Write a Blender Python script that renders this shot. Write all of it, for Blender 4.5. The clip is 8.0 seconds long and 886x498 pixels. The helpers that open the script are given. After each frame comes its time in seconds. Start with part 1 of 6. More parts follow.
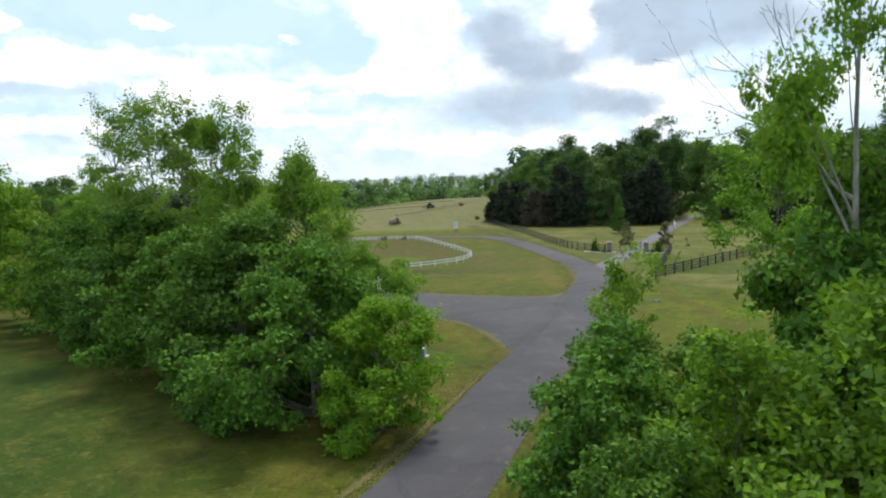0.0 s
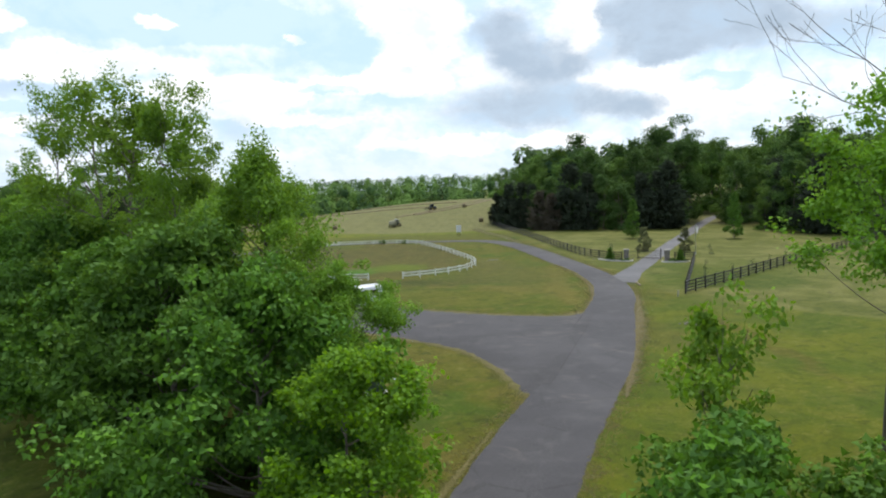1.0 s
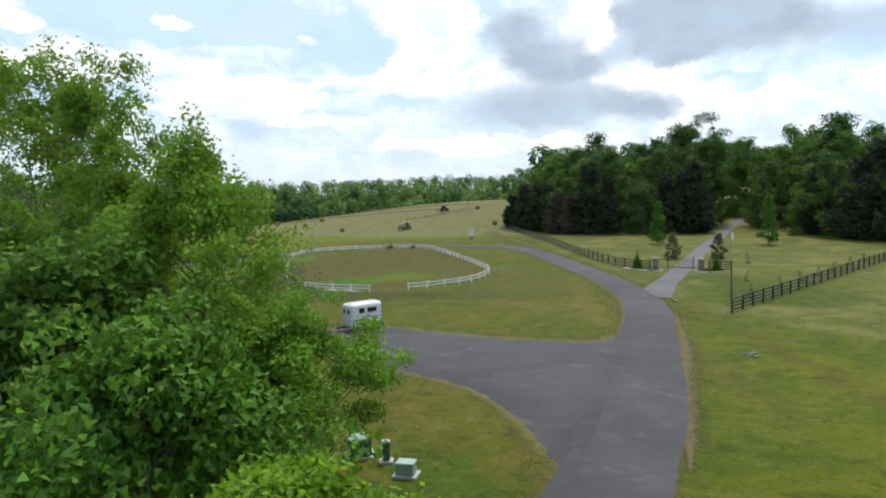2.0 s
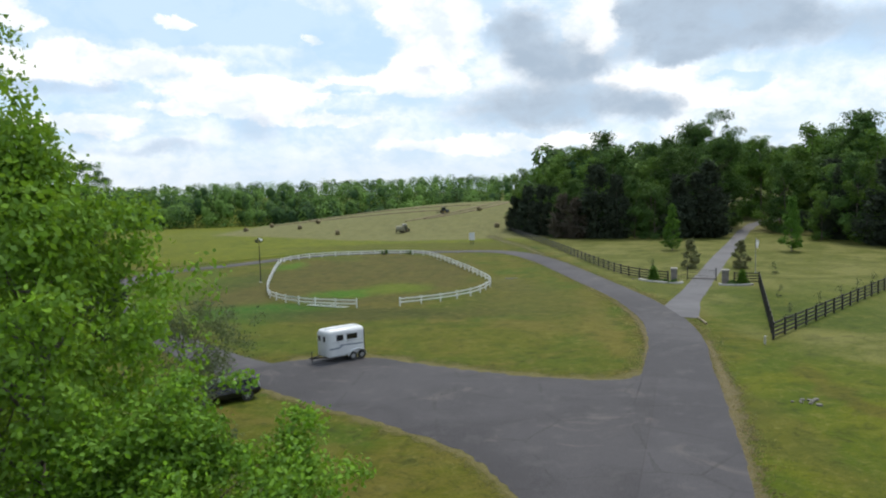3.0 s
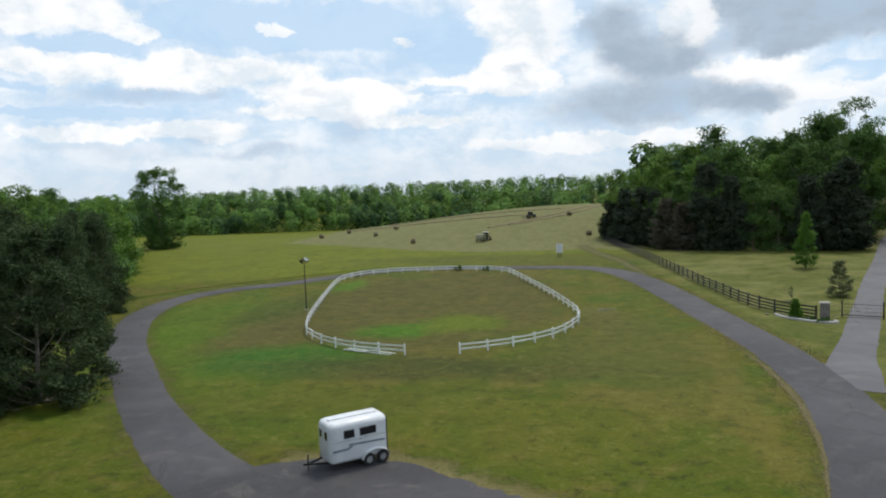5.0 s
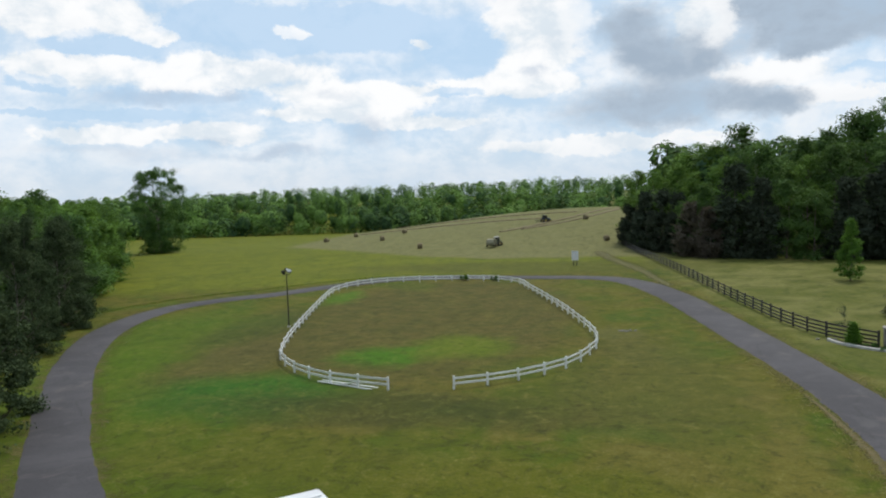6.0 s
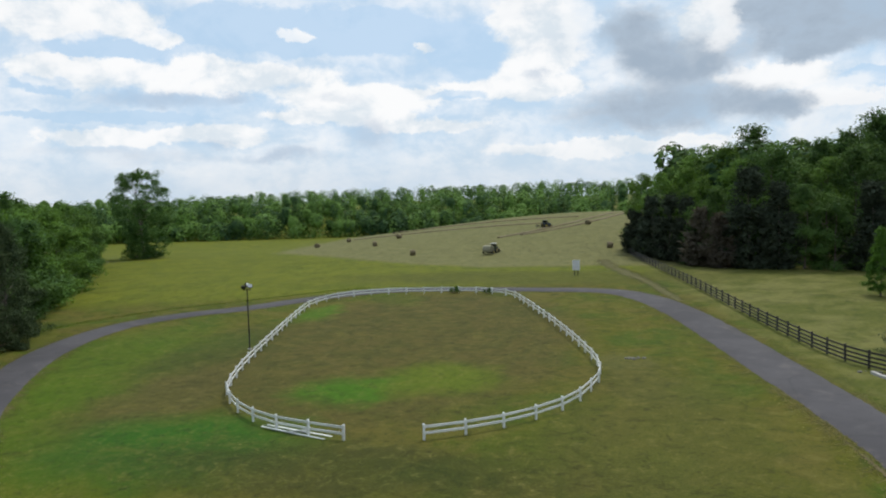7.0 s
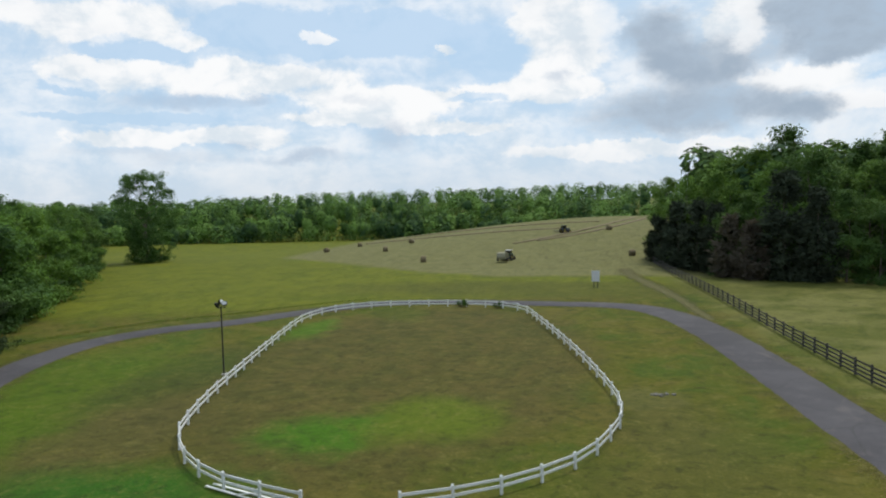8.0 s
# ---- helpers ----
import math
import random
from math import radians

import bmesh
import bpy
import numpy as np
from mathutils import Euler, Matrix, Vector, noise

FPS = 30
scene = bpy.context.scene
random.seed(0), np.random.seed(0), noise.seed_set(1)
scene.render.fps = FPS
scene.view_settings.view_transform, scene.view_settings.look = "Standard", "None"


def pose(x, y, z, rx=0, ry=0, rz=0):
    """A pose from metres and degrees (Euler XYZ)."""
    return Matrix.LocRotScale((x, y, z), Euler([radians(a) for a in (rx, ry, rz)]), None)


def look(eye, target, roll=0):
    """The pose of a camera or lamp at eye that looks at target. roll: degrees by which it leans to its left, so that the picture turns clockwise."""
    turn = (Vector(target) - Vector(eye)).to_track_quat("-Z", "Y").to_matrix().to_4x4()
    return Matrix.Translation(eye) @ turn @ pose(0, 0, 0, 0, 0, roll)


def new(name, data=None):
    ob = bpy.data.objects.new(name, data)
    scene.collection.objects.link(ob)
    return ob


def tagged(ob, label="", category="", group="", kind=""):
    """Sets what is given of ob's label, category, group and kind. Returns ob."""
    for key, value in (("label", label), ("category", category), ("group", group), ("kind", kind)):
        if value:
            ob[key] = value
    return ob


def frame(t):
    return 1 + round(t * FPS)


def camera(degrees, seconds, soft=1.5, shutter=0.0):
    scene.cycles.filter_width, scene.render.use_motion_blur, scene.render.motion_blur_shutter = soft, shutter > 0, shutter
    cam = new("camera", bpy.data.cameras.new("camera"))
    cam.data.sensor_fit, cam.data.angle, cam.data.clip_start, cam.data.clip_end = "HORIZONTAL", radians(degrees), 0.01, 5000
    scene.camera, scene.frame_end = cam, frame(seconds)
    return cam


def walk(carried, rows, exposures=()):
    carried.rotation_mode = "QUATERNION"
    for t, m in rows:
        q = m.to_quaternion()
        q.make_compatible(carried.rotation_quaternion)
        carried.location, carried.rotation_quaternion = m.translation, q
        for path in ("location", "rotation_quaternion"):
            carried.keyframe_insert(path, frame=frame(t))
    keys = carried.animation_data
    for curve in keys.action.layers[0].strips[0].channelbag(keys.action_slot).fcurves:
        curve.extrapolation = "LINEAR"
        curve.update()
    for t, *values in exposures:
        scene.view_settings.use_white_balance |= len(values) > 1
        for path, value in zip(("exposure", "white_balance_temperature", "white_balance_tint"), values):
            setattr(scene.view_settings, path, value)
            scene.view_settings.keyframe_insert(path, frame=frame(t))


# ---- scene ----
cam = camera(64.0, 8.0, soft=2.1)
PATH = [
    (0, (1.11, -6.11, 11.91), (0.81, 13.82, 10.26), -2.1),
    (0.5, (1.10, -0.70, 11.98), (0.79, 19.23, 10.35), -2.0),
    (1, (1.19, 4.42, 12.04), (0.81, 24.36, 10.41), -1.8),
    (1.5, (1.26, 9.40, 12.16), (0.63, 29.33, 10.55), -1.9),
    (2, (1.43, 14.38, 12.19), (0.68, 34.30, 10.59), -1.6),
    (3.5, (2.00, 28.72, 13.00), (1.10, 48.64, 11.38), -1.5),
    (4, (2.18, 33.35, 13.28), (0.31, 53.20, 11.70), -1.7),
    (4.5, (2.48, 37.77, 13.68), (-0.43, 57.50, 12.12), -2.0),
    (5, (2.75, 42.41, 13.96), (-0.61, 62.07, 12.41), -2.0),
    (6.5, (2.84, 57.93, 14.10), (-1.02, 77.50, 12.66), -1.8),
    (7, (3.02, 62.58, 14.25), (-0.84, 82.15, 12.85), -1.7),
    (7.5, (3.08, 66.94, 14.44), (-0.98, 86.48, 13.07), -1.5),
    (8, (3.14, 71.29, 14.66), (-1.27, 90.75, 13.33), -1.4),
]
walk(cam, [(t, look(eye, goal, roll)) for t, eye, goal, roll in PATH], [(0, 0.30), (1, 0.28), (2, 0.22), (3.5, 0.08), (4.5, 0.0), (6.5, -0.11), (8, -0.13)])

# ---- world and sun ----
SUN_AZ, SUN_EL = 24.0, 60.0          # degrees: to the right of +y, and up


def nd(tree, kind, inputs=(), **attrs):
    n = tree.nodes.new(kind)
    for k, v in attrs.items():
        if k == "op":
            n.operation = v
        elif k == "blend":
            n.blend_type = v
        elif k == "data":
            n.data_type = v
        elif k == "interp":
            n.interpolation_type = v
        elif k == "feature":
            n.feature = v
        elif k == "dims":
            n.noise_dimensions = v
        elif k == "sky":
            n.sky_type = v
    for k, v in (inputs.items() if isinstance(inputs, dict) else enumerate(inputs)):
        if v is None:
            continue
        if isinstance(v, bpy.types.NodeSocket):
            tree.links.new(v, n.inputs[k])
        else:
            n.inputs[k].default_value = v
    return n


def mth(tree, op, a, b=None, c=None, clamp=False):
    n = nd(tree, "ShaderNodeMath", (a, b, c), op=op)
    n.use_clamp = clamp
    return n.outputs[0]


def vmth(tree, op, a, b=None):
    return nd(tree, "ShaderNodeVectorMath", (a, b), op=op)


def mixc(tree, fac, a, b, blend="MIX"):
    n = nd(tree, "ShaderNodeMix", data="RGBA", blend=blend)
    for sock, v in ((0, fac), (6, a), (7, b)):
        if isinstance(v, bpy.types.NodeSocket):
            tree.links.new(v, n.inputs[sock])
        elif sock == 0:
            n.inputs[0].default_value = v
        else:
            n.inputs[sock].default_value = (*v, 1)
    return n.outputs[2]


def rng(tree, v, a, b, lo=0.0, hi=1.0, smooth=True):
    n = nd(tree, "ShaderNodeMapRange", (v, a, b, lo, hi), interp="SMOOTHSTEP" if smooth else "LINEAR")
    return n.outputs[0]


def noise_tex(tree, vec, scale, detail=4.0, rough=0.55, warp=0.0):
    n = nd(tree, "ShaderNodeTexNoise", {"Vector": vec, "Scale": scale, "Detail": detail, "Roughness": rough, "Distortion": warp})
    return n.outputs["Fac"]


def make_world():
    w = bpy.data.worlds.new("sky")
    scene.world = w
    w.use_nodes = True
    t = w.node_tree
    t.nodes.clear()
    sky = nd(t, "ShaderNodeTexSky", sky="NISHITA")
    sky.sun_disc = False
    sky.sun_elevation, sky.sun_rotation = radians(SUN_EL), radians(SUN_AZ)
    sky.air_density, sky.dust_density, sky.ozone_density = 1.0, 1.5, 1.0
    d = nd(t, "ShaderNodeTexCoord").outputs["Generated"]
    sep = nd(t, "ShaderNodeSeparateXYZ", (d,))
    x, y, z = sep.outputs
    az = mth(t, "DEGREES", mth(t, "ARCTAN2", x, y))
    el = mth(t, "DEGREES", mth(t, "ARCSINE", z))
    # clouds are wider than high, and flatter towards the horizon
    flat = vmth(t, "MULTIPLY", d, (1.0, 1.0, 2.3)).outputs[0]
    puffy = vmth(t, "MULTIPLY", d, (1.0, 1.0, 1.5)).outputs[0]
    big = noise_tex(t, flat, 4.2, 8.0, 0.58, 0.25)
    fine = noise_tex(t, vmth(t, "ADD", puffy, (3.1, 1.7, 0.4)).outputs[0], 13.0, 8.0, 0.62, 0.2)
    polar = nd(t, "ShaderNodeCombineXYZ", (az, el, 0.0)).outputs[0]
    ragged = nd(t, "ShaderNodeTexNoise", {"Vector": puffy, "Scale": 14.0, "Detail": 8.0, "Roughness": 0.66})
    shift = vmth(t, "MULTIPLY", vmth(t, "SUBTRACT", ragged.outputs["Color"], (0.5, 0.5, 0.5)).outputs[0], (5.0, 2.6, 0.0)).outputs[0]
    where = vmth(t, "ADD", polar, shift).outputs[0]

    def bank(a, e, wa, we, soft=1.0):
        q = vmth(t, "MULTIPLY", vmth(t, "SUBTRACT", where, (a, e, 0.0)).outputs[0], (1 / wa, 1 / we, 0.0)).outputs[0]
        return rng(t, vmth(t, "LENGTH", q).outputs[1], 1.7, 0.25, 0.0, soft)

    def total(parts, lo=0.26, hi=0.78, torn=1.3):
        """The union of soft banks, broken up by the cloud noise at its edge."""
        gap = mth(t, "SUBTRACT", 1.0, parts[0])
        for p in parts[1:]:
            gap = mth(t, "MULTIPLY", gap, mth(t, "SUBTRACT", 1.0, p))
        field = mth(t, "ADD", mth(t, "SUBTRACT", 1.0, gap), mth(t, "MULTIPLY", mth(t, "SUBTRACT", tear, 0.5), torn))
        return rng(t, field, lo, hi)

    tear = mth(t, "ADD", mth(t, "MULTIPLY", fine, 0.6), mth(t, "MULTIPLY", noise_tex(t, puffy, 34.0, 7.0, 0.65, 0.3), 0.4))
    white = total([bank(*b) for b in (
        (-37.4, 13.2, 6.1, 1.4), (-39.2, 9.8, 2.6, 1.0), (-28.8, 9.7, 9.0, 1.3), (-16.6, 8.1, 6.7, 0.9), (-36.3, 5.2, 4.1, 0.6), (-28.7, 5.3, 3.7, 0.7), (-19.3, 6.7, 6.2, 0.6),
        (-3.7, 12.2, 3.9, 3.7), (9.4, 11.9, 2.0, 2.6), (14.3, 8.1, 3.6, 0.9), (17.6, 6.2, 2.4, 0.6), (-4.9, 8.4, 4.9, 0.9), (-13.1, 5.9, 5.4, 0.6), (-31.8, 12.3, 1.2, 0.5), (2.0, 3.7, 9.2, 0.6), (-22.5, 12.9, 1.1, 0.5), (-12.0, 12.0, 1.0, 0.4))])
    gaps = total([bank(*b) for b in (
        (-20.7, 13.2, 11.0, 1.7), (-36.1, 11.6, 3.5, 0.8), (-39.6, 9.0, 2.1, 0.7), (-35.9, 6.6, 6.5, 0.4), (-9.9, 8.0, 2.7, 0.4), (-8.4, 11.2, 3.1, 1.7), (20.3, 7.5, 2.3, 0.7), (-28.6, 13.4, 2.4, 1.2))])
    small = total([mth(t, "MULTIPLY", bank(a, e, wa, we), k) for a, e, wa, we, k in (
        (-32.8, 8.0, 4.7, 0.7, 0.60), (-27.1, 8.2, 1.1, 0.5, 0.45), (-17.0, 5.2, 2.3, 1.3, 0.55), (-23.4, 3.8, 2.7, 0.5, 0.6), (-28.5, 4.6, 1.1, 0.4, 0.5), (-36.1, 4.2, 4.9, 0.4, 0.35),
        (-2.9, 9.7, 1.1, 0.6, 0.5), (-19.3, 8.2, 1.8, 0.4, 0.35), (-30.4, 3.6, 5.7, 0.4, 0.3))], 0.05, 1.0, 0.7)
    heavy = total([mth(t, "MULTIPLY", bank(a, e, wa, we), k) for a, e, wa, we, k in (
        (3.9, 12.3, 3.1, 1.7, 0.80), (7.6, 9.9, 4.2, 1.5, 1.0), (4.6, 6.2, 6.8, 1.9, 0.62), (9.0, 6.7, 5.6, 1.7, 0.56), (14.1, 6.0, 2.3, 1.0, 0.66), (16.4, 12.6, 5.4, 2.2, 1.0), (15.9, 10.2, 2.9, 1.1, 1.0), (21.5, 11.6, 4.2, 1.9, 0.85), (29.0, 10.5, 5.0, 1.5, 0.6))], 0.14, 0.84, 0.6)
    dens = mth(t, "ADD", mth(t, "MULTIPLY", big, 0.62), mth(t, "MULTIPLY", fine, 0.42))
    dens = mth(t, "ADD", dens, mth(t, "MULTIPLY", white, 0.31))
    dens = mth(t, "SUBTRACT", dens, mth(t, "MULTIPLY", gaps, 0.30))
    cover = rng(t, dens, 0.36, 0.74, 0.22, 1.0)
    # cloud tops are bright, and the cloud greys where a thicker one hangs over it
    body = mixc(t, rng(t, fine, 0.36, 0.58), (8.3, 9.2, 10.0), (11.2, 11.3, 11.4))
    under = rng(t, noise_tex(t, vmth(t, "ADD", flat, (0.0, 0.0, 0.05)).outputs[0], 4.2, 8.0, 0.58, 0.25), 0.50, 0.70)
    body = mixc(t, mth(t, "MULTIPLY", under, 0.20), body, (6.0, 7.0, 8.2))
    lump = rng(t, mth(t, "ADD", mth(t, "MULTIPLY", fine, 0.65), mth(t, "MULTIPLY", big, 0.35)), 0.36, 0.60, 0.66, 1.0)
    haze = rng(t, el, 6.0, -1.0)
    clear = mixc(t, 0.80, sky.outputs[0], (5.3, 8.0, 11.0))
    col = mixc(t, cover, clear, body)
    col = mixc(t, mth(t, "MULTIPLY", haze, 0.70), col, (7.6, 8.4, 9.2))
    col = mixc(t, mth(t, "MULTIPLY", small, lump), col, (4.6, 5.9, 7.6))
    col = mixc(t, mth(t, "MULTIPLY", heavy, lump), col, (4.3, 5.3, 6.5))
    # sunlit rims between the heavy clouds
    rim = total([bank(*b) for b in ((10.8, 12.6, 1.3, 2.0), (14.2, 8.3, 3.6, 0.6), (-0.2, 13.0, 1.6, 2.2), (18.0, 7.2, 2.4, 0.6))], 0.20, 1.0)
    col = mixc(t, mth(t, "MULTIPLY", rim, 0.70), col, (11.0, 11.2, 11.4))
    bg = nd(t, "ShaderNodeBackground", (col, 0.094))
    out = nd(t, "ShaderNodeOutputWorld")
    t.links.new(bg.outputs[0], out.inputs[0])


make_world()
sun_data = bpy.data.lights.new("sun", "SUN")
sun_data.energy, sun_data.angle, sun_data.color = 3.0, radians(14), (1.0, 0.95, 0.84)
a_, e_ = radians(SUN_AZ), radians(SUN_EL)
sun = new("sun", sun_data)
sun.matrix_world = look((math.sin(a_) * math.cos(e_) * 300, math.cos(a_) * math.cos(e_) * 300, math.sin(e_) * 300), (0, 0, 0))


# ---- materials ----
def material(name, rough=0.8, metal=0.0, spec=0.5):
    m = bpy.data.materials.new(name)
    m.use_nodes = True
    t = m.node_tree
    p = t.nodes["Principled BSDF"]
    p.inputs["Roughness"].default_value = rough
    p.inputs["Metallic"].default_value = metal
    p.inputs["Specular IOR Level"].default_value = spec
    return m, t, p


def add_bump(t, p, height, strength, distance):
    b = nd(t, "ShaderNodeBump", {"Strength": strength, "Distance": distance, "Height": height})
    t.links.new(b.outputs[0], p.inputs["Normal"])


def world_pos(t):
    return nd(t, "ShaderNodeNewGeometry").outputs["Position"]


def worn(name, a, b, scale=3.0, rough=0.7, metal=0.0, bump=0.2, dist=0.01, spec=0.5, stain=None):
    """A surface of two close colours with large stains and fine grain."""
    m, t, p = material(name, rough, metal, spec)
    v = nd(t, "ShaderNodeTexCoord").outputs["Object"]
    n1, n2 = noise_tex(t, v, scale, 5), noise_tex(t, v, scale * 9, 4)
    f = mth(t, "ADD", mth(t, "MULTIPLY", n1, 0.65), mth(t, "MULTIPLY", n2, 0.35))
    col = mixc(t, rng(t, f, 0.35, 0.65), a, b)
    if stain:
        col = mixc(t, rng(t, noise_tex(t, v, scale * 0.6, 6, 0.7), 0.56, 0.72, 0, 0.7), col, stain)
    t.links.new(col, p.inputs["Base Color"])
    add_bump(t, p, n2, bump, dist)
    return m


def leaf_material(name, a, b, c, through_col, amount=0.35, rough=0.55, patch_size=0.35, grove=0.0):
    """Leaves: three greens mixed leaf by leaf and tree by tree, with light passing through."""
    m, t, p = material(name, rough + 0.2, 0.0, 0.08)
    one = nd(t, "ShaderNodeNewGeometry").outputs["Random Per Island"]
    tree_r = nd(t, "ShaderNodeObjectInfo").outputs["Random"]
    v = world_pos(t)
    patch = noise_tex(t, v, patch_size, 3)
    if grove:
        # one tone to a tree in a wood that is one mesh
        cell = nd(t, "ShaderNodeTexVoronoi", {"Vector": vmth(t, "MULTIPLY", v, (1.0, 1.0, 0.0)).outputs[0], "Scale": grove}).outputs["Color"]
        patch = mth(t, "ADD", mth(t, "MULTIPLY", nd(t, "ShaderNodeSeparateXYZ", (cell,)).outputs[0], 0.34), mth(t, "MULTIPLY", patch, 0.66))
    col = mixc(t, rng(t, patch, 0.40, 0.60), a, b)
    col = mixc(t, mth(t, "MULTIPLY", one, 0.45), col, c)
    hsv = nd(t, "ShaderNodeHueSaturation", {"Hue": rng(t, tree_r, 0, 1, 0.494, 0.507, False), "Saturation": rng(t, one, 0, 1, 0.86, 1.08, False),
                                            "Value": rng(t, tree_r, 0, 1, 0.92, 1.2, False), "Color": col})
    t.links.new(hsv.outputs[0], p.inputs["Base Color"])
    tr = nd(t, "ShaderNodeBsdfTranslucent", (mixc(t, 0.65, hsv.outputs[0], through_col),))
    mix = nd(t, "ShaderNodeMixShader", (amount, p.outputs[0], tr.outputs[0]))
    t.links.new(mix.outputs[0], t.nodes["Material Output"].inputs[0])
    return m


LEAF_MAPLE = leaf_material("maple_leaves", (0.090, 0.189, 0.014), (0.142, 0.273, 0.022), (0.192, 0.335, 0.036), (0.320, 0.533, 0.036), 0.20)
LEAF_LIME = leaf_material("lime_leaves", (0.097, 0.214, 0.013), (0.140, 0.285, 0.017), (0.184, 0.337, 0.028), (0.342, 0.589, 0.030), 0.26)
LEAF_WALNUT = leaf_material("walnut_leaves", (0.047, 0.117, 0.014), (0.081, 0.176, 0.019), (0.117, 0.222, 0.028), (0.195, 0.361, 0.030), 0.14)
LEAF_POPLAR = leaf_material("poplar_leaves", (0.087, 0.176, 0.017), (0.130, 0.242, 0.023), (0.181, 0.295, 0.040), (0.311, 0.492, 0.038), 0.24)
LEAF_HICKORY = leaf_material("hickory_leaves", (0.048, 0.120, 0.018), (0.081, 0.179, 0.024), (0.117, 0.219, 0.036), (0.187, 0.361, 0.030), 0.15)
LEAF_DARK = leaf_material("shade_leaves", (0.031, 0.070, 0.022), (0.060, 0.120, 0.026), (0.094, 0.156, 0.036), (0.132, 0.240, 0.048), 0.20)
LEAF_WOOD = leaf_material("wood_leaves", (0.046, 0.100, 0.021), (0.088, 0.167, 0.027), (0.125, 0.203, 0.040), (0.177, 0.313, 0.042), 0.24)
LEAF_CEDAR = leaf_material("cedar_needles", (0.024, 0.042, 0.019), (0.050, 0.076, 0.034), (0.088, 0.108, 0.052), (0.10, 0.15, 0.05), 0.12, 0.8)
LEAF_CEDAR_DARK = leaf_material("dark_cedar_needles", (0.019, 0.029, 0.019), (0.037, 0.052, 0.033), (0.067, 0.077, 0.050), (0.060, 0.084, 0.036), 0.06, 0.85)
LEAF_RUST = leaf_material("rusty_needles", (0.060, 0.054, 0.042), (0.093, 0.081, 0.063), (0.128, 0.111, 0.087), (0.210, 0.180, 0.105), 0.18, 0.85)
LEAF_WILLOW = leaf_material("grey_green_leaves", (0.060, 0.080, 0.040), (0.085, 0.105, 0.050), (0.115, 0.135, 0.068), (0.22, 0.28, 0.11), 0.32)
LEAF_BRONZE = leaf_material("bronze_leaves", (0.110, 0.125, 0.055), (0.140, 0.145, 0.070), (0.165, 0.165, 0.085), (0.22, 0.24, 0.11), 0.28)
LEAF_FAR = leaf_material("far_leaves", (0.022, 0.058, 0.026), (0.125, 0.225, 0.040), (0.110, 0.180, 0.050), (0.18, 0.28, 0.06), 0.12, grove=0.115)
BARK = worn("grey_bark", (0.16, 0.14, 0.115), (0.085, 0.07, 0.055), 2.5, 0.9, bump=0.6, dist=0.03)
BARK_DARK = worn("dark_bark", (0.060, 0.052, 0.045), (0.035, 0.030, 0.026), 2.5, 0.9, bump=0.6, dist=0.03)
BARK_PALE = worn("pale_bark", (0.33, 0.32, 0.28), (0.16, 0.15, 0.13), 1.2, 0.85, bump=0.35, dist=0.02)
WHITE_VINYL = worn("white_vinyl", (0.72, 0.73, 0.73), (0.62, 0.63, 0.62), 2.0, 0.45, bump=0.05, stain=(0.50, 0.50, 0.44))
BLACK_BOARD = worn("black_fence_paint", (0.022, 0.020, 0.020), (0.040, 0.037, 0.034), 3.0, 0.75, bump=0.3, stain=(0.06, 0.052, 0.045))
IRON = worn("dark_iron", (0.025, 0.025, 0.027), (0.05, 0.047, 0.045), 4.0, 0.55, 0.6)
GALV = worn("galvanised_steel", (0.30, 0.31, 0.32), (0.20, 0.205, 0.21), 4.0, 0.45, 0.8)
RUBBER = worn("tyre_rubber", (0.018, 0.018, 0.018), (0.035, 0.034, 0.032), 6.0, 0.9)
HAY = worn("hay", (0.19, 0.155, 0.085), (0.11, 0.088, 0.05), 3.0, 0.95, bump=0.9, dist=0.06)
CONCRETE = worn("pale_concrete", (0.44, 0.43, 0.40), (0.33, 0.32, 0.30), 2.5, 0.9, bump=0.3, stain=(0.3, 0.29, 0.26))
CAP_STONE = worn("cap_stone", (0.30, 0.285, 0.26), (0.20, 0.19, 0.175), 2.5, 0.9, bump=0.3)
TRAILER_WHITE = worn("white_trailer_paint", (0.64, 0.65, 0.67), (0.56, 0.57, 0.60), 1.2, 0.32, bump=0.04, stain=(0.58, 0.58, 0.56))
CAR_PAINT = worn("black_car_paint", (0.006, 0.0065, 0.008), (0.009, 0.0095, 0.011), 0.8, 0.05, 0.0, bump=0.01, spec=0.5)
DARK_GLASS = worn("tinted_glass", (0.010, 0.011, 0.012), (0.016, 0.017, 0.018), 0.6, 0.06, bump=0.0, spec=0.6)
ALLOY = worn("alloy_wheel", (0.52, 0.53, 0.54), (0.38, 0.39, 0.40), 5.0, 0.35, 0.7)
LAMP_CLEAR = worn("headlamp_plastic", (0.66, 0.68, 0.70), (0.50, 0.52, 0.54), 6.0, 0.15, bump=0.02)
RED_LENS = worn("red_lamp_plastic", (0.25, 0.012, 0.010), (0.18, 0.010, 0.010), 5.0, 0.2, bump=0.02)
STRIPE_GREY = worn("blue_grey_stripe", (0.16, 0.19, 0.24), (0.22, 0.25, 0.29), 3.0, 0.4, bump=0.02)
BOX_GREEN = worn("utility_green", (0.050, 0.085, 0.062), (0.068, 0.105, 0.078), 2.0, 0.5, bump=0.06, stain=(0.10, 0.12, 0.10))
BOX_LID = worn("weathered_lid", (0.27, 0.33, 0.31), (0.20, 0.25, 0.23), 2.0, 0.6, bump=0.06)
BOX_PALE = worn("pale_green_box", (0.30, 0.40, 0.35), (0.22, 0.31, 0.27), 2.0, 0.6, bump=0.06)
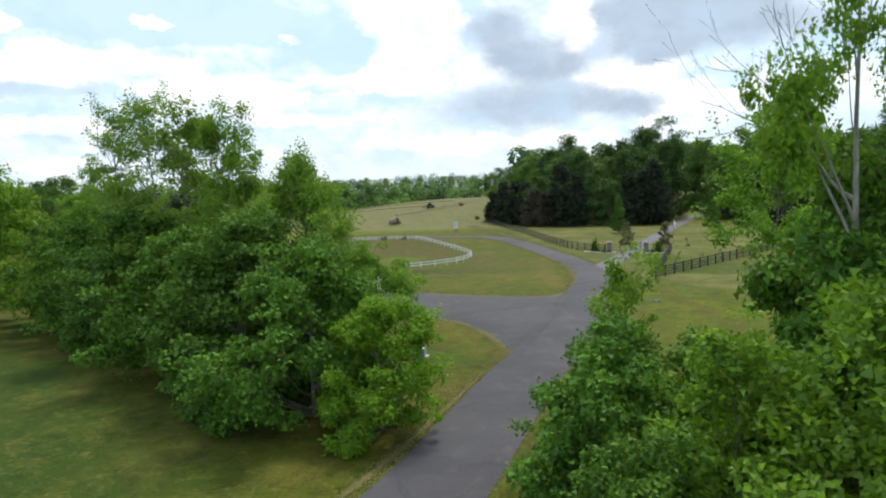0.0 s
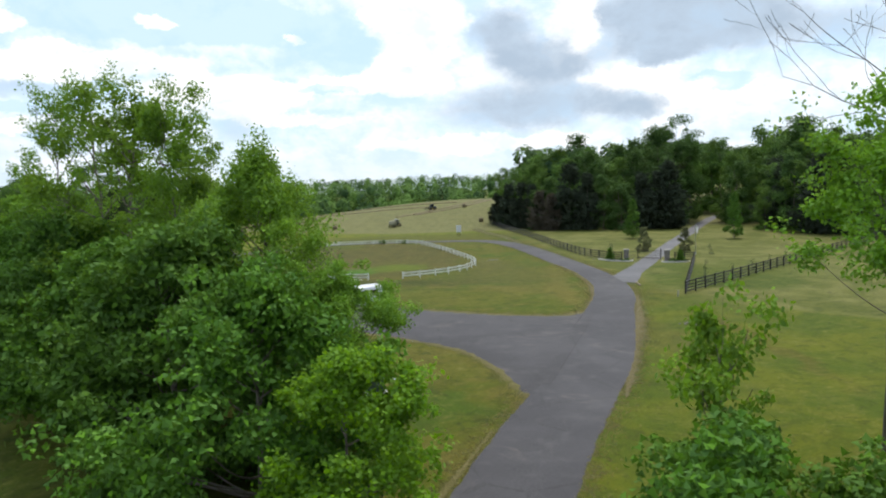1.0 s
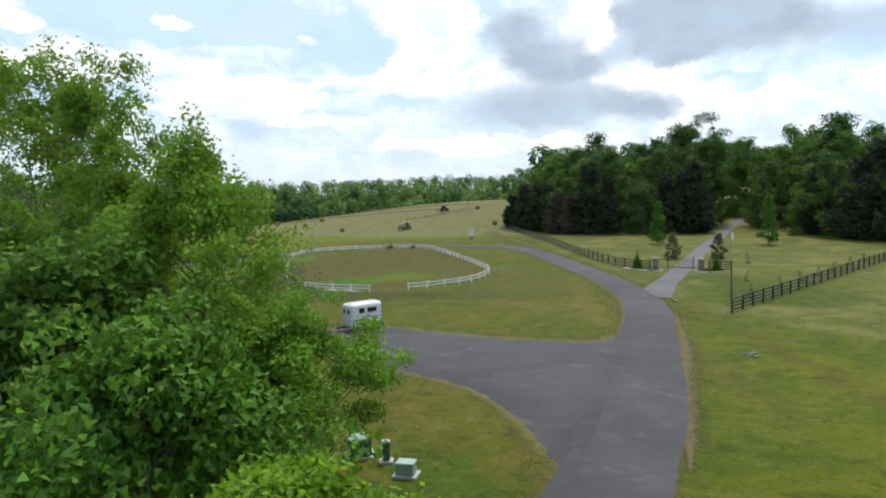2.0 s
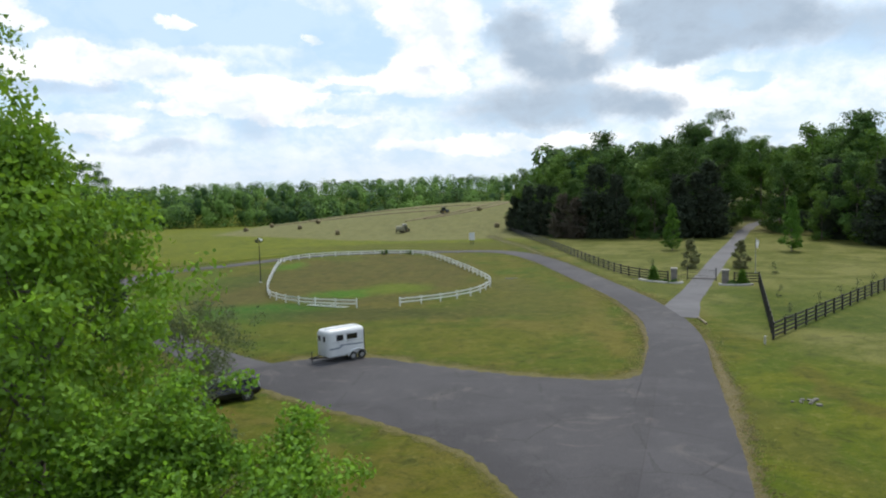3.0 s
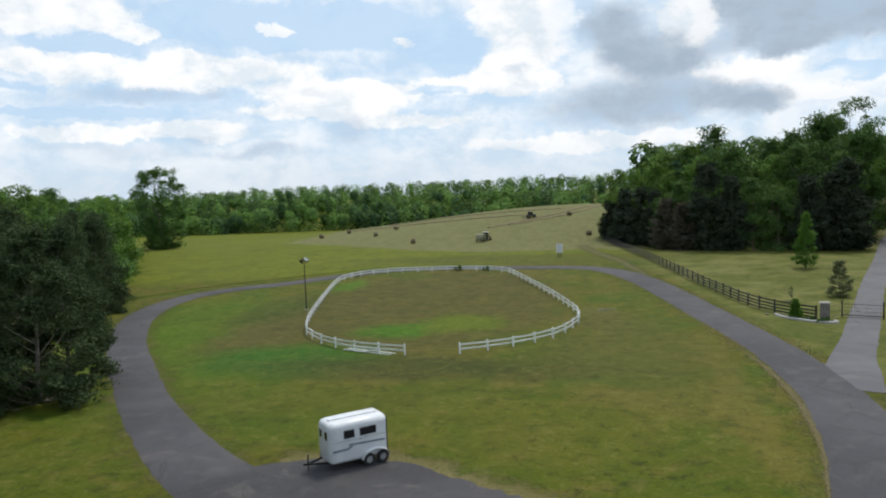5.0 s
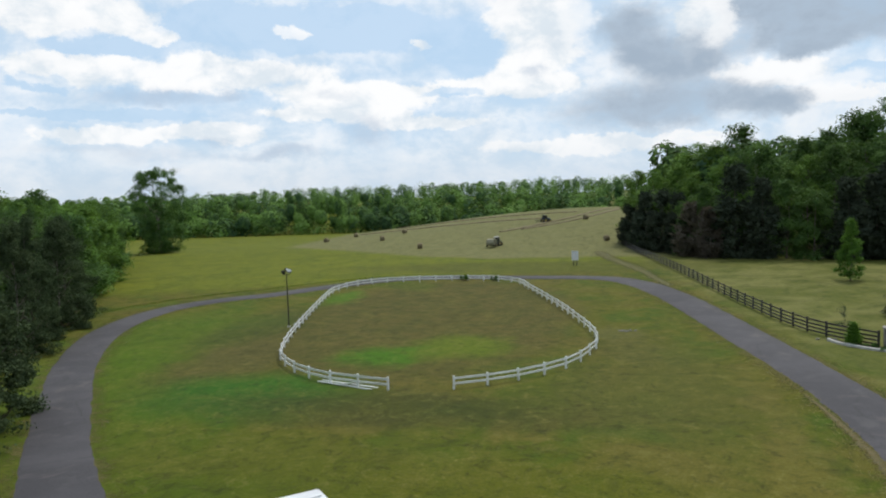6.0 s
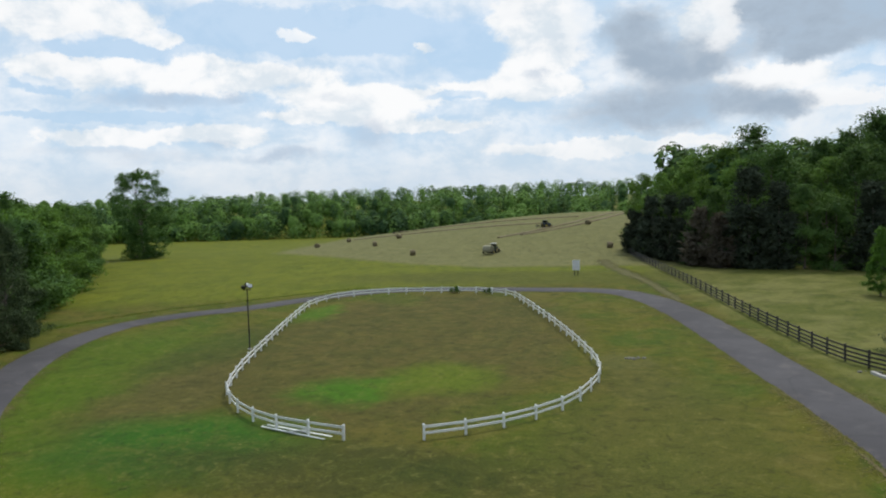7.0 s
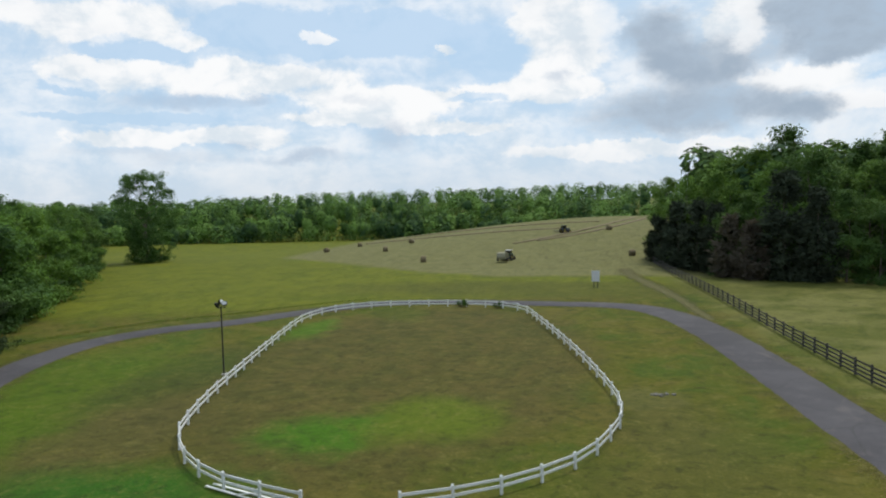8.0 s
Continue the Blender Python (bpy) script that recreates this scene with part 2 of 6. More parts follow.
TRACTOR_GREEN = worn("tractor_green", (0.030, 0.075, 0.022), (0.045, 0.085, 0.030), 2.0, 0.45, bump=0.05, stain=(0.10, 0.09, 0.06))
TRACTOR_BLUE = worn("tractor_blue_grey", (0.045, 0.065, 0.095), (0.065, 0.080, 0.10), 2.0, 0.45, bump=0.05, stain=(0.10, 0.09, 0.07))
BALER_PAINT = worn("baler_dusty_green", (0.16, 0.16, 0.095), (0.22, 0.205, 0.14), 2.0, 0.7, bump=0.1, stain=(0.17, 0.145, 0.09))
YELLOW = worn("wheel_yellow", (0.46, 0.36, 0.07), (0.36, 0.28, 0.07), 2.0, 0.5, bump=0.05)
SIGN_WHITE = worn("white_sign_board", (0.60, 0.61, 0.63), (0.50, 0.51, 0.53), 1.5, 0.5, bump=0.03)
FLAG_CLOTH = worn("white_cloth", (0.78, 0.78, 0.80), (0.68, 0.68, 0.71), 3.0, 0.8, bump=0.1)
MULCH = worn("dark_mulch", (0.055, 0.040, 0.030), (0.030, 0.022, 0.018), 6.0, 0.95, bump=0.9, dist=0.05)
LOG = worn("bleached_log", (0.30, 0.25, 0.17), (0.19, 0.155, 0.105), 3.0, 0.9, bump=0.5)
STONE_GREY = worn("grey_field_stone", (0.17, 0.16, 0.135), (0.11, 0.105, 0.09), 3.0, 0.9, bump=0.4)


def stone_wall_material():
    m, t, p = material("stacked_stone", 0.88)
    v = nd(t, "ShaderNodeTexCoord").outputs["Object"]
    flat = vmth(t, "MULTIPLY", v, (1.0, 1.0, 2.1)).outputs[0]
    cell = nd(t, "ShaderNodeTexVoronoi", {"Vector": flat, "Scale": 3.6})
    edge = nd(t, "ShaderNodeTexVoronoi", {"Vector": flat, "Scale": 3.6}, feature="DISTANCE_TO_EDGE")
    bw = nd(t, "ShaderNodeSeparateXYZ", (cell.outputs["Color"],)).outputs[0]
    col = mixc(t, bw, (0.085, 0.074, 0.064), (0.21, 0.18, 0.15))
    col = mixc(t, mth(t, "MULTIPLY", noise_tex(t, v, 14, 5), 0.5), col, (0.24, 0.225, 0.205))
    joint = rng(t, edge.outputs["Distance"], 0.02, 0.07)
    col = mixc(t, joint, (0.20, 0.19, 0.175), col)
    t.links.new(col, p.inputs["Base Color"])
    add_bump(t, p, mth(t, "ADD", joint, mth(t, "MULTIPLY", noise_tex(t, v, 22, 4), 0.3)), 0.7, 0.03)
    return m


STACKED_STONE = stone_wall_material()


def asphalt_material(name, a, b, dust):
    m, t, p = material(name, 0.88, 0.0, 0.35)
    v = world_pos(t)
    big, mid, grit = noise_tex(t, v, 0.10, 4, 0.6, 0.5), noise_tex(t, v, 0.55, 5, 0.6), noise_tex(t, v, 22, 3)
    col = mixc(t, rng(t, big, 0.38, 0.62), a, b)
    col = mixc(t, rng(t, mid, 0.52, 0.72, 0, 0.40), col, dust)
    col = mixc(t, rng(t, noise_tex(t, v, 0.23, 5, 0.7, 1.2), 0.56, 0.70, 0, 0.6), col, (0.098, 0.086, 0.082))
    lines = nd(t, "ShaderNodeTexVoronoi", {"Vector": v, "Scale": 0.16}, feature="DISTANCE_TO_EDGE")
    wob = mth(t, "ADD", lines.outputs["Distance"], mth(t, "MULTIPLY", mth(t, "SUBTRACT", mid, 0.5), 0.10))
    crack = rng(t, mth(t, "ABSOLUTE", wob), 0.004, 0.011, 0.45, 0.0)
    col = mixc(t, crack, col, (0.020, 0.020, 0.021))
    col = mixc(t, rng(t, grit, 0.42, 0.62, 0.0, 0.22), col, (0.12, 0.116, 0.116))
    t.links.new(col, p.inputs["Base Color"])
    add_bump(t, p, grit, 0.35, 0.012)
    return m


ASPHALT = asphalt_material("old_asphalt", (0.035, 0.033, 0.039), (0.053, 0.050, 0.057), (0.090, 0.086, 0.088))
ASPHALT_LOT = asphalt_material("dark_asphalt", (0.029, 0.027, 0.032), (0.046, 0.043, 0.049), (0.080, 0.075, 0.075))
GRAVEL = asphalt_material("pale_drive", (0.084, 0.082, 0.092), (0.112, 0.110, 0.120), (0.150, 0.145, 0.145))


def verge_material(name, a, b, c):
    """Dry grass and earth that thins out raggedly from the paving."""
    m, t, p = material(name, 0.95, 0.0, 0.2)
    v = world_pos(t)
    n1, n2 = noise_tex(t, v, 0.7, 5, 0.62), noise_tex(t, v, 5.0, 6, 0.7)
    col = mixc(t, rng(t, n1, 0.40, 0.60), a, b)
    col = mixc(t, rng(t, n2, 0.44, 0.58, 0, 0.9), col, c)
    t.links.new(col, p.inputs["Base Color"])
    add_bump(t, p, n2, 0.8, 0.06)
    fade = nd(t, "ShaderNodeAttribute")
    fade.attribute_name = "fade"
    k = mth(t, "ADD", mth(t, "MULTIPLY", fade.outputs["Fac"], 0.98), mth(t, "MULTIPLY", mth(t, "SUBTRACT", mth(t, "ADD", mth(t, "MULTIPLY", n1, 0.35), mth(t, "MULTIPLY", n2, 0.65)), 0.5), 5.2))
    clear = nd(t, "ShaderNodeBsdfTransparent")
    mix = nd(t, "ShaderNodeMixShader", (rng(t, k, 0.34, 0.66), clear.outputs[0], p.outputs[0]))
    t.links.new(mix.outputs[0], t.nodes["Material Output"].inputs[0])
    return m


VERGE = verge_material("dry_verge", (0.172, 0.144, 0.066), (0.125, 0.108, 0.040), (0.064, 0.062, 0.014))
PALE_TRACK = verge_material("pale_track", (0.120, 0.110, 0.052), (0.098, 0.094, 0.032), (0.066, 0.065, 0.021))
TAN = verge_material("tan_earth", (0.167, 0.133, 0.073), (0.122, 0.100, 0.049), (0.078, 0.068, 0.028))


def ground_material():
    """Mown lawn, meadow and hay field: zones of one sheet with ragged borders."""
    m, t, p = material("grassland", 0.95, 0.0, 0.15)
    v = world_pos(t)
    rag = nd(t, "ShaderNodeTexNoise", {"Vector": v, "Scale": 0.22, "Detail": 6.0, "Roughness": 0.65}).outputs["Color"]
    off = vmth(t, "MULTIPLY", vmth(t, "SUBTRACT", rag, (0.5, 0.5, 0.5)).outputs[0], (7.0, 7.0, 0.0)).outputs[0]
    q = vmth(t, "ADD", v, off).outputs[0]

    def oval(cx, cy, rx, ry, soft=0.5):
        s = vmth(t, "MULTIPLY", vmth(t, "SUBTRACT", q, (cx, cy, 0.0)).outputs[0], (1 / rx, 1 / ry, 0.0)).outputs[0]
        return rng(t, vmth(t, "LENGTH", s).outputs[1], 1.0 + soft / 2, 1.0 - soft / 2)

    def side(px, py, nx, ny, soft):
        """1 on the side of the line through p that n points to."""
        s = vmth(t, "DOT_PRODUCT", vmth(t, "SUBTRACT", q, (px, py, 0.0)).outputs[0], (nx, ny, 0.0)).outputs[1]
        return rng(t, s, -soft, soft)

    big, mid, fine = noise_tex(t, v, 0.055, 5, 0.6, 0.4), noise_tex(t, v, 0.42, 5, 0.62, 0.3), noise_tex(t, v, 5.5, 5, 0.68)
    streak = noise_tex(t, vmth(t, "MULTIPLY", v, (0.9, 0.16, 1.0)).outputs[0], 1.2, 4, 0.6)
    blot = noise_tex(t, v, 0.13, 6, 0.66, 0.6)
    col = mixc(t, rng(t, big, 0.40, 0.58), (0.094, 0.114, 0.005), (0.124, 0.118, 0.008))
    col = mixc(t, rng(t, blot, 0.49, 0.60, 0, 0.85), col, (0.165, 0.128, 0.032))
    col = mixc(t, rng(t, blot, 0.48, 0.37, 0, 0.85), col, (0.066, 0.114, 0.004))
    col = mixc(t, rng(t, mid, 0.54, 0.70, 0, 0.70), col, (0.175, 0.146, 0.048))
    col = mixc(t, rng(t, mid, 0.46, 0.30, 0, 0.70), col, (0.034, 0.050, 0.006))
    # meadow past the loop road, and the greener field beyond the board fence
    meadow = mth(t, "MULTIPLY", side(-45, 160, -0.35, 0.94, 5), 1.0)
    mcol = mixc(t, rng(t, mth(t, "ADD", mth(t, "MULTIPLY", streak, 0.4), mth(t, "MULTIPLY", blot, 0.6)), 0.38, 0.60), (0.205, 0.205, 0.008), (0.128, 0.150, 0.006))
    col = mixc(t, meadow, col, mcol)
    green_r = mth(t, "MULTIPLY", side(22, 77, 0.73, -0.68, 3), side(12, 60, 0.93, -0.30, 3))
    col = mixc(t, green_r, col, mixc(t, rng(t, blot, 0.40, 0.60), (0.084, 0.116, 0.003), (0.138, 0.146, 0.004)))
    pasture = mth(t, "MULTIPLY", side(24, 78, 0.68, 0.73, 2), side(21, 130, 0.99, 0.10, 2))
    col = mixc(t, pasture, col, mixc(t, rng(t, blot, 0.60, 0.42), (0.225, 0.202, 0.095), (0.120, 0.128, 0.030)))
    col = mixc(t, oval(36, 92, 7, 8), col, (0.081, 0.109, 0.014))
    # lawn by the left thicket: tree shade painted in as darker greens
    shaded_lawn = side(-8, 22, -0.75, -0.66, 6)
    col = mixc(t, shaded_lawn, col, mixc(t, rng(t, blot, 0.40, 0.60), (0.036, 0.074, 0.006), (0.058, 0.086, 0.009)))
    # hay field
    hay = mth(t, "MULTIPLY", side(-50, 223, 0.62, 0.78, 2.5), side(-12, 206, 0.05, 1.0, 3))
    hay = mth(t, "MAXIMUM", hay, mth(t, "MULTIPLY", side(-14, 203, 0.0, 1.0, 3), side(-30, 214, 0.75, 0.66, 2.5)))
    hay = mth(t, "MULTIPLY", hay, side(-84, 270, 0.995, 0.10, 4))
    hay = mth(t, "MULTIPLY", hay, rng(t, nd(t, "ShaderNodeSeparateXYZ", (v,)).outputs[1], 430, 420))
    hcol = mixc(t, rng(t, mid, 0.35, 0.65), (0.258, 0.228, 0.150), (0.205, 0.184, 0.112))
    hcol = mixc(t, rng(t, streak, 0.52, 0.70, 0, 0.5), hcol, (0.118, 0.112, 0.058))
    col = mixc(t, hay, col, hcol)
    # paddock turned brown, with fresh green patches
    ring = mth(t, "MULTIPLY", oval(-14.5, 134, 17, 31, 0.35), 0.85)
    arena = mixc(t, rng(t, mid, 0.38, 0.62), (0.132, 0.096, 0.036), (0.088, 0.074, 0.024))
    # harrow marks run round the paddock
    round_d = vmth(t, "LENGTH", vmth(t, "MULTIPLY", vmth(t, "SUBTRACT", v, (-14.5, 134, 0.0)).outputs[0], (1 / 17, 1 / 31, 0.0)).outputs[0]).outputs[1]
    marks = noise_tex(t, nd(t, "ShaderNodeCombineXYZ", (mth(t, "MULTIPLY", round_d, 26.0), mth(t, "MULTIPLY", big, 2.0), 0.0)).outputs[0], 1.0, 3, 0.6)
    arena = mixc(t, rng(t, marks, 0.50, 0.64, 0, 0.22), arena, (0.172, 0.130, 0.060))
    arena = mixc(t, rng(t, marks, 0.48, 0.36, 0, 0.22), arena, (0.060, 0.062, 0.016))
    col = mixc(t, ring, col, arena)
    for cx, cy, rx, ry, c, a in (
            (-42.5, 122, 7.5, 16, (0.084, 0.150, 0.002), 0.70), (-38, 106, 7, 12, (0.090, 0.156, 0.002), 0.75), (-30, 93, 8, 8, (0.092, 0.146, 0.003), 0.75), (-20, 87, 11, 6, (0.088, 0.124, 0.004), 0.6),
            (-33, 126, 4, 14, (0.052, 0.078, 0.012), 0.7), (-28, 111, 4.6, 10, (0.116, 0.092, 0.038), 0.85), (-21.0, 100.3, 7.8, 5.6, (0.036, 0.130, 0.008), 1.0), (-8, 98, 15, 3.8, (0.058, 0.060, 0.016), 0.8),
            (-10, 88, 8, 4, (0.120, 0.118, 0.012), 0.6), (2, 84, 9, 6, (0.124, 0.126, 0.010), 0.6), (4, 104, 7, 6, (0.092, 0.108, 0.010), 0.6), (11, 108, 3.5, 16, (0.098, 0.104, 0.012), 0.6), (7, 106, 6, 15, (0.128, 0.108, 0.036), 0.5), (-5, 184, 34, 10, (0.105, 0.104, 0.018), 0.75),
            (28.5, 93, 3.2, 8, (0.078, 0.112, 0.006), 0.85), (33.5, 106, 3.6, 8, (0.082, 0.112, 0.008), 0.8), (44, 103, 8, 11, (0.096, 0.124, 0.014), 0.6)):
        col = mixc(t, mth(t, "MULTIPLY", oval(cx, cy, rx, ry, 1.0), a), col, c)
    for cx, cy, rx, ry, c, a in (
            (-14.5, 113, 4.2, 4.0, (0.066, 0.170, 0.004), 1.0), (-8.3, 117.5, 4.6, 5.0, (0.130, 0.172, 0.008), 0.9), (-30, 148, 2.4, 6.0, (0.085, 0.170, 0.006), 1.0), (-22, 158, 3.5, 4.0, (0.096, 0.112, 0.011), 0.8),
            (13.2, 84, 1.7, 8, (0.190, 0.142, 0.040), 0.75), (14.6, 99, 1.4, 10, (0.165, 0.130, 0.042), 0.55), (9.5, 90, 3.0, 4, (0.150, 0.122, 0.030), 0.5), (6, 124, 2.6, 2.6, (0.150, 0.138, 0.065), 0.55),
            (7, 118, 2.5, 7, (0.110, 0.100, 0.034), 0.5), (17.5, 62, 1.6, 12, (0.120, 0.100, 0.030), 0.5), (24, 60, 1.0, 14, (0.130, 0.092, 0.020), 0.6)):
        col = mixc(t, mth(t, "MULTIPLY", oval(cx, cy, rx, ry, 0.9), a), col, c)
    # thin and thick growth: soft drifts first, then single clumps
    drift = noise_tex(t, v, 0.30, 7, 0.70, 1.4)
    col = mixc(t, rng(t, drift, 0.50, 0.66, 0, 0.55), col, mixc(t, 0.55, col, (0.190, 0.162, 0.040)))
    col = mixc(t, rng(t, drift, 0.48, 0.34, 0, 0.60), col, mixc(t, 0.60, col, (0.030, 0.042, 0.006)))
    clump = noise_tex(t, v, 1.1, 7, 0.74, 0.8)
    col = mixc(t, rng(t, clump, 0.48, 0.36, 0, 0.70), col, mixc(t, 0.65, col, (0.020, 0.026, 0.005)))
    col = mixc(t, rng(t, clump, 0.54, 0.66, 0, 0.75), col, mixc(t, 0.55, col, (0.24, 0.20, 0.085)))
    straw = mth(t, "MULTIPLY", rng(t, noise_tex(t, v, 2.6, 6, 0.75, 0.5), 0.54, 0.66), rng(t, drift, 0.44, 0.60, 0.0, 0.55))
    col = mixc(t, straw, col, (0.300, 0.255, 0.120))
    blade = noise_tex(t, v, 13.0, 4, 0.75)
    col = mixc(t, rng(t, blade, 0.52, 0.68, 0, 0.45), col, mixc(t, 0.6, col, (0.018, 0.026, 0.004)))
    col = mixc(t, rng(t, blade, 0.47, 0.32, 0, 0.40), col, mixc(t, 0.5, col, (0.260, 0.235, 0.090)))
    col = mixc(t, rng(t, fine, 0.46, 0.66, 0, 0.50), col, mixc(t, 0.55, col, (0.022, 0.030, 0.006)))
    col = mixc(t, rng(t, fine, 0.46, 0.32, 0, 0.40), col, mixc(t, 0.45, col, (0.240, 0.215, 0.080)))
    col = mixc(t, 1.0, col, (0.595, 0.655, 0.40), "MULTIPLY")
    t.links.new(col, p.inputs["Base Color"])
    add_bump(t, p, mth(t, "ADD", fine, mth(t, "MULTIPLY", mid, 0.8)), 0.45, 0.08)
    return m


GRASSLAND = ground_material()
BLADE = leaf_material("grass_blades", (0.085, 0.125, 0.016), (0.110, 0.140, 0.022), (0.14, 0.15, 0.04), (0.22, 0.28, 0.05), 0.35, 0.7)
BLADE_DRY = leaf_material("dry_grass_blades", (0.27, 0.225, 0.10), (0.20, 0.185, 0.06), (0.33, 0.28, 0.15), (0.36, 0.31, 0.15), 0.4, 0.8)

# ---- building helpers ----
def part(name, bm, mat, parent=None, label="", m=None, smooth=False):
    """Links a bmesh as one mesh object under a thing or a part."""
    me = bpy.data.meshes.new(name)
    bm.to_mesh(me)
    bm.free()
    me.materials.append(mat)
    if smooth:
        me.shade_smooth()
    ob = new(name, me)
    ob.parent = parent
    if m is not None:
        ob.matrix_basis = m
    return tagged(ob, label)


def shared(name, me, parent, m):
    ob = new(name, me)
    ob.parent = parent
    ob.matrix_basis = m
    return ob


def thing(name, m, label, category, group="", kind=""):
    ob = new(name)
    ob.empty_display_size = 0.3
    ob.matrix_basis = m
    return tagged(ob, label, category, group, kind)


def add_box(bm, sx, sy, sz, m=None, bevel=0.0):
    r = bmesh.ops.create_cube(bm, size=1.0)
    bmesh.ops.scale(bm, vec=(sx, sy, sz), verts=r["verts"])
    vs = r["verts"]
    if bevel:
        es = list({e for v in vs for e in v.link_edges})
        vs = bmesh.ops.bevel(bm, geom=es, offset=bevel, segments=2, affect="EDGES")["verts"]
        vs = list({v for f in bm.faces for v in f.verts if v in set(vs)})
    if m is not None:
        bmesh.ops.transform(bm, matrix=m, verts=vs)
    return vs


def box(sx, sy, sz, m=None, bevel=0.0):
    bm = bmesh.new()
    add_box(bm, sx, sy, sz, None, bevel)
    if m is not None:
        bm.transform(m)
    return bm


def add_cyl(bm, r1, r2, h, m=None, seg=12):
    r = bmesh.ops.create_cone(bm, cap_ends=True, segments=seg, radius1=r1, radius2=r2, depth=h)
    if m is not None:
        bmesh.ops.transform(bm, matrix=m, verts=r["verts"])
    return r["verts"]


def cyl(r1, r2, h, m=None, seg=12):
    bm = bmesh.new()
    add_cyl(bm, r1, r2, h, m, seg)
    return bm


def loft(rings, caps=True):
    """A skin over closed rings of equal length."""
    bm = bmesh.new()
    vs = [[bm.verts.new(p) for p in ring] for ring in rings]
    n = len(rings[0])
    for a, b in zip(vs, vs[1:]):
        for i in range(n):
            bm.faces.new((a[i], a[(i + 1) % n], b[(i + 1) % n], b[i]))
    if caps:
        bm.faces.new(vs[0][::-1])
        bm.faces.new(vs[-1])
    bmesh.ops.recalc_face_normals(bm, faces=bm.faces)
    return bm


def wheel_ring(outer, inner, width, seg=20):
    """A tyre with rounded shoulders, its axle along y."""
    prof = [(inner, -width * 0.45), (outer * 0.93, -width / 2), (outer, -width * 0.32), (outer, width * 0.32), (outer * 0.93, width / 2), (inner, width * 0.45)]
    bm = bmesh.new()
    rows = []
    for i in range(seg):
        a = 2 * math.pi * i / seg
        rows.append([bm.verts.new((r * math.cos(a), y, r * math.sin(a))) for r, y in prof])
    for i in range(seg):
        p, q = rows[i], rows[(i + 1) % seg]
        for j in range(len(prof)):
            k = (j + 1) % len(prof)
            bm.faces.new((p[j], p[k], q[k], q[j]))
    bmesh.ops.recalc_face_normals(bm, faces=bm.faces)
    return bm


def wheel(parent, x, y, z, outer, inner, width, rim_mat, name="wheel"):
    w = part(name, wheel_ring(outer, inner, width), RUBBER, parent, m=pose(x, y, z), smooth=True)
    bm = cyl(inner * 1.02, inner * 1.02, width * 0.62, pose(0, 0, 0, 90), 20)
    for k in range(5):
        a = 2 * math.pi * k / 5
        add_box(bm, inner * 0.22, width * 0.72, inner * 0.95, pose(0, 0, 0, 0, math.degrees(a)) @ pose(0, 0, inner * 0.45))
    add_cyl(bm, inner * 0.28, inner * 0.24, width * 0.8, pose(0, 0, 0, 90), 10)
    part("rim", bm, rim_mat, w, "pale metal wheel rim with five spokes")
    return w


def step(a, b, v):
    t = np.clip((v - a) / (b - a), 0.0, 1.0)
    return t * t * (3 - 2 * t)


def ground_z(x, y):
    """Height of the land: level round the paddock, a low rise under the hay field, a dip behind it."""
    rise = -3 + 10.5 * step(-130, 10, x)
    z = rise * step(200, 330, y) * (1 - step(335, 420, y)) - 4 * step(335, 420, y) + 13 * step(425, 560, y)
    return z + 6 * step(120, 260, x) * step(-200, 200, y) + 0.45 * step(125, 178, y)


def gz(x, y):
    return float(ground_z(np.float64(x), np.float64(y)))


def spline(pts, gap=1.0):
    """Points about gap apart along a smooth curve through pts (tuples of any length)."""
    p = np.array(pts, float)
    p = np.vstack([2 * p[0] - p[1], p, 2 * p[-1] - p[-2]])
    out = []
    for i in range(1, len(p) - 2):
        a, b, c, d = p[i - 1], p[i], p[i + 1], p[i + 2]
        n = max(2, int(np.linalg.norm((c - b)[:2]) / (gap * 0.25)))
        for k in range(n):
            t = k / n
            out.append(0.5 * (2 * b + (c - a) * t + (2 * a - 5 * b + 4 * c - d) * t * t + (3 * b - a - 3 * c + d) * t ** 3))
    out.append(p[-2])
    out = np.array(out)
    s = np.concatenate([[0], np.cumsum(np.linalg.norm(np.diff(out[:, :2], axis=0), axis=1))])
    want = np.linspace(0, s[-1], max(2, int(round(s[-1] / gap)) + 1))
    return np.stack([np.interp(want, s, out[:, k]) for k in range(out.shape[1])], 1)


def mesh_np(name, verts, faces, mat, smooth=False):
    """A mesh from arrays of equal-sided faces."""
    me = bpy.data.meshes.new(name)
    verts, faces = np.asarray(verts, np.float32), np.asarray(faces, np.int32)
    k = faces.shape[1]
    me.vertices.add(len(verts))
    me.vertices.foreach_set("co", verts.ravel())
    me.loops.add(faces.size)
    me.loops.foreach_set("vertex_index", faces.ravel())
    me.polygons.add(len(faces))
    me.polygons.foreach_set("loop_start", np.arange(0, faces.size, k, dtype=np.int32))
    me.update(calc_edges=True)
    me.validate()
    me.materials.append(mat)
    if smooth:
        me.shade_smooth()
    return me


# ---- the land ----
def axis(lo, hi, fine_lo, fine_hi, d):
    core = list(np.arange(fine_lo, fine_hi + 0.1, d))
    out, s = [], d
    v = fine_lo
    while v > lo:
        s *= 1.35
        v -= s
        out.append(max(v, lo))
    left = out[::-1]
    out, s, v = [], d, fine_hi
    while v < hi:
        s *= 1.35
        v += s
        out.append(min(v, hi))
    return np.array(left + core + out)


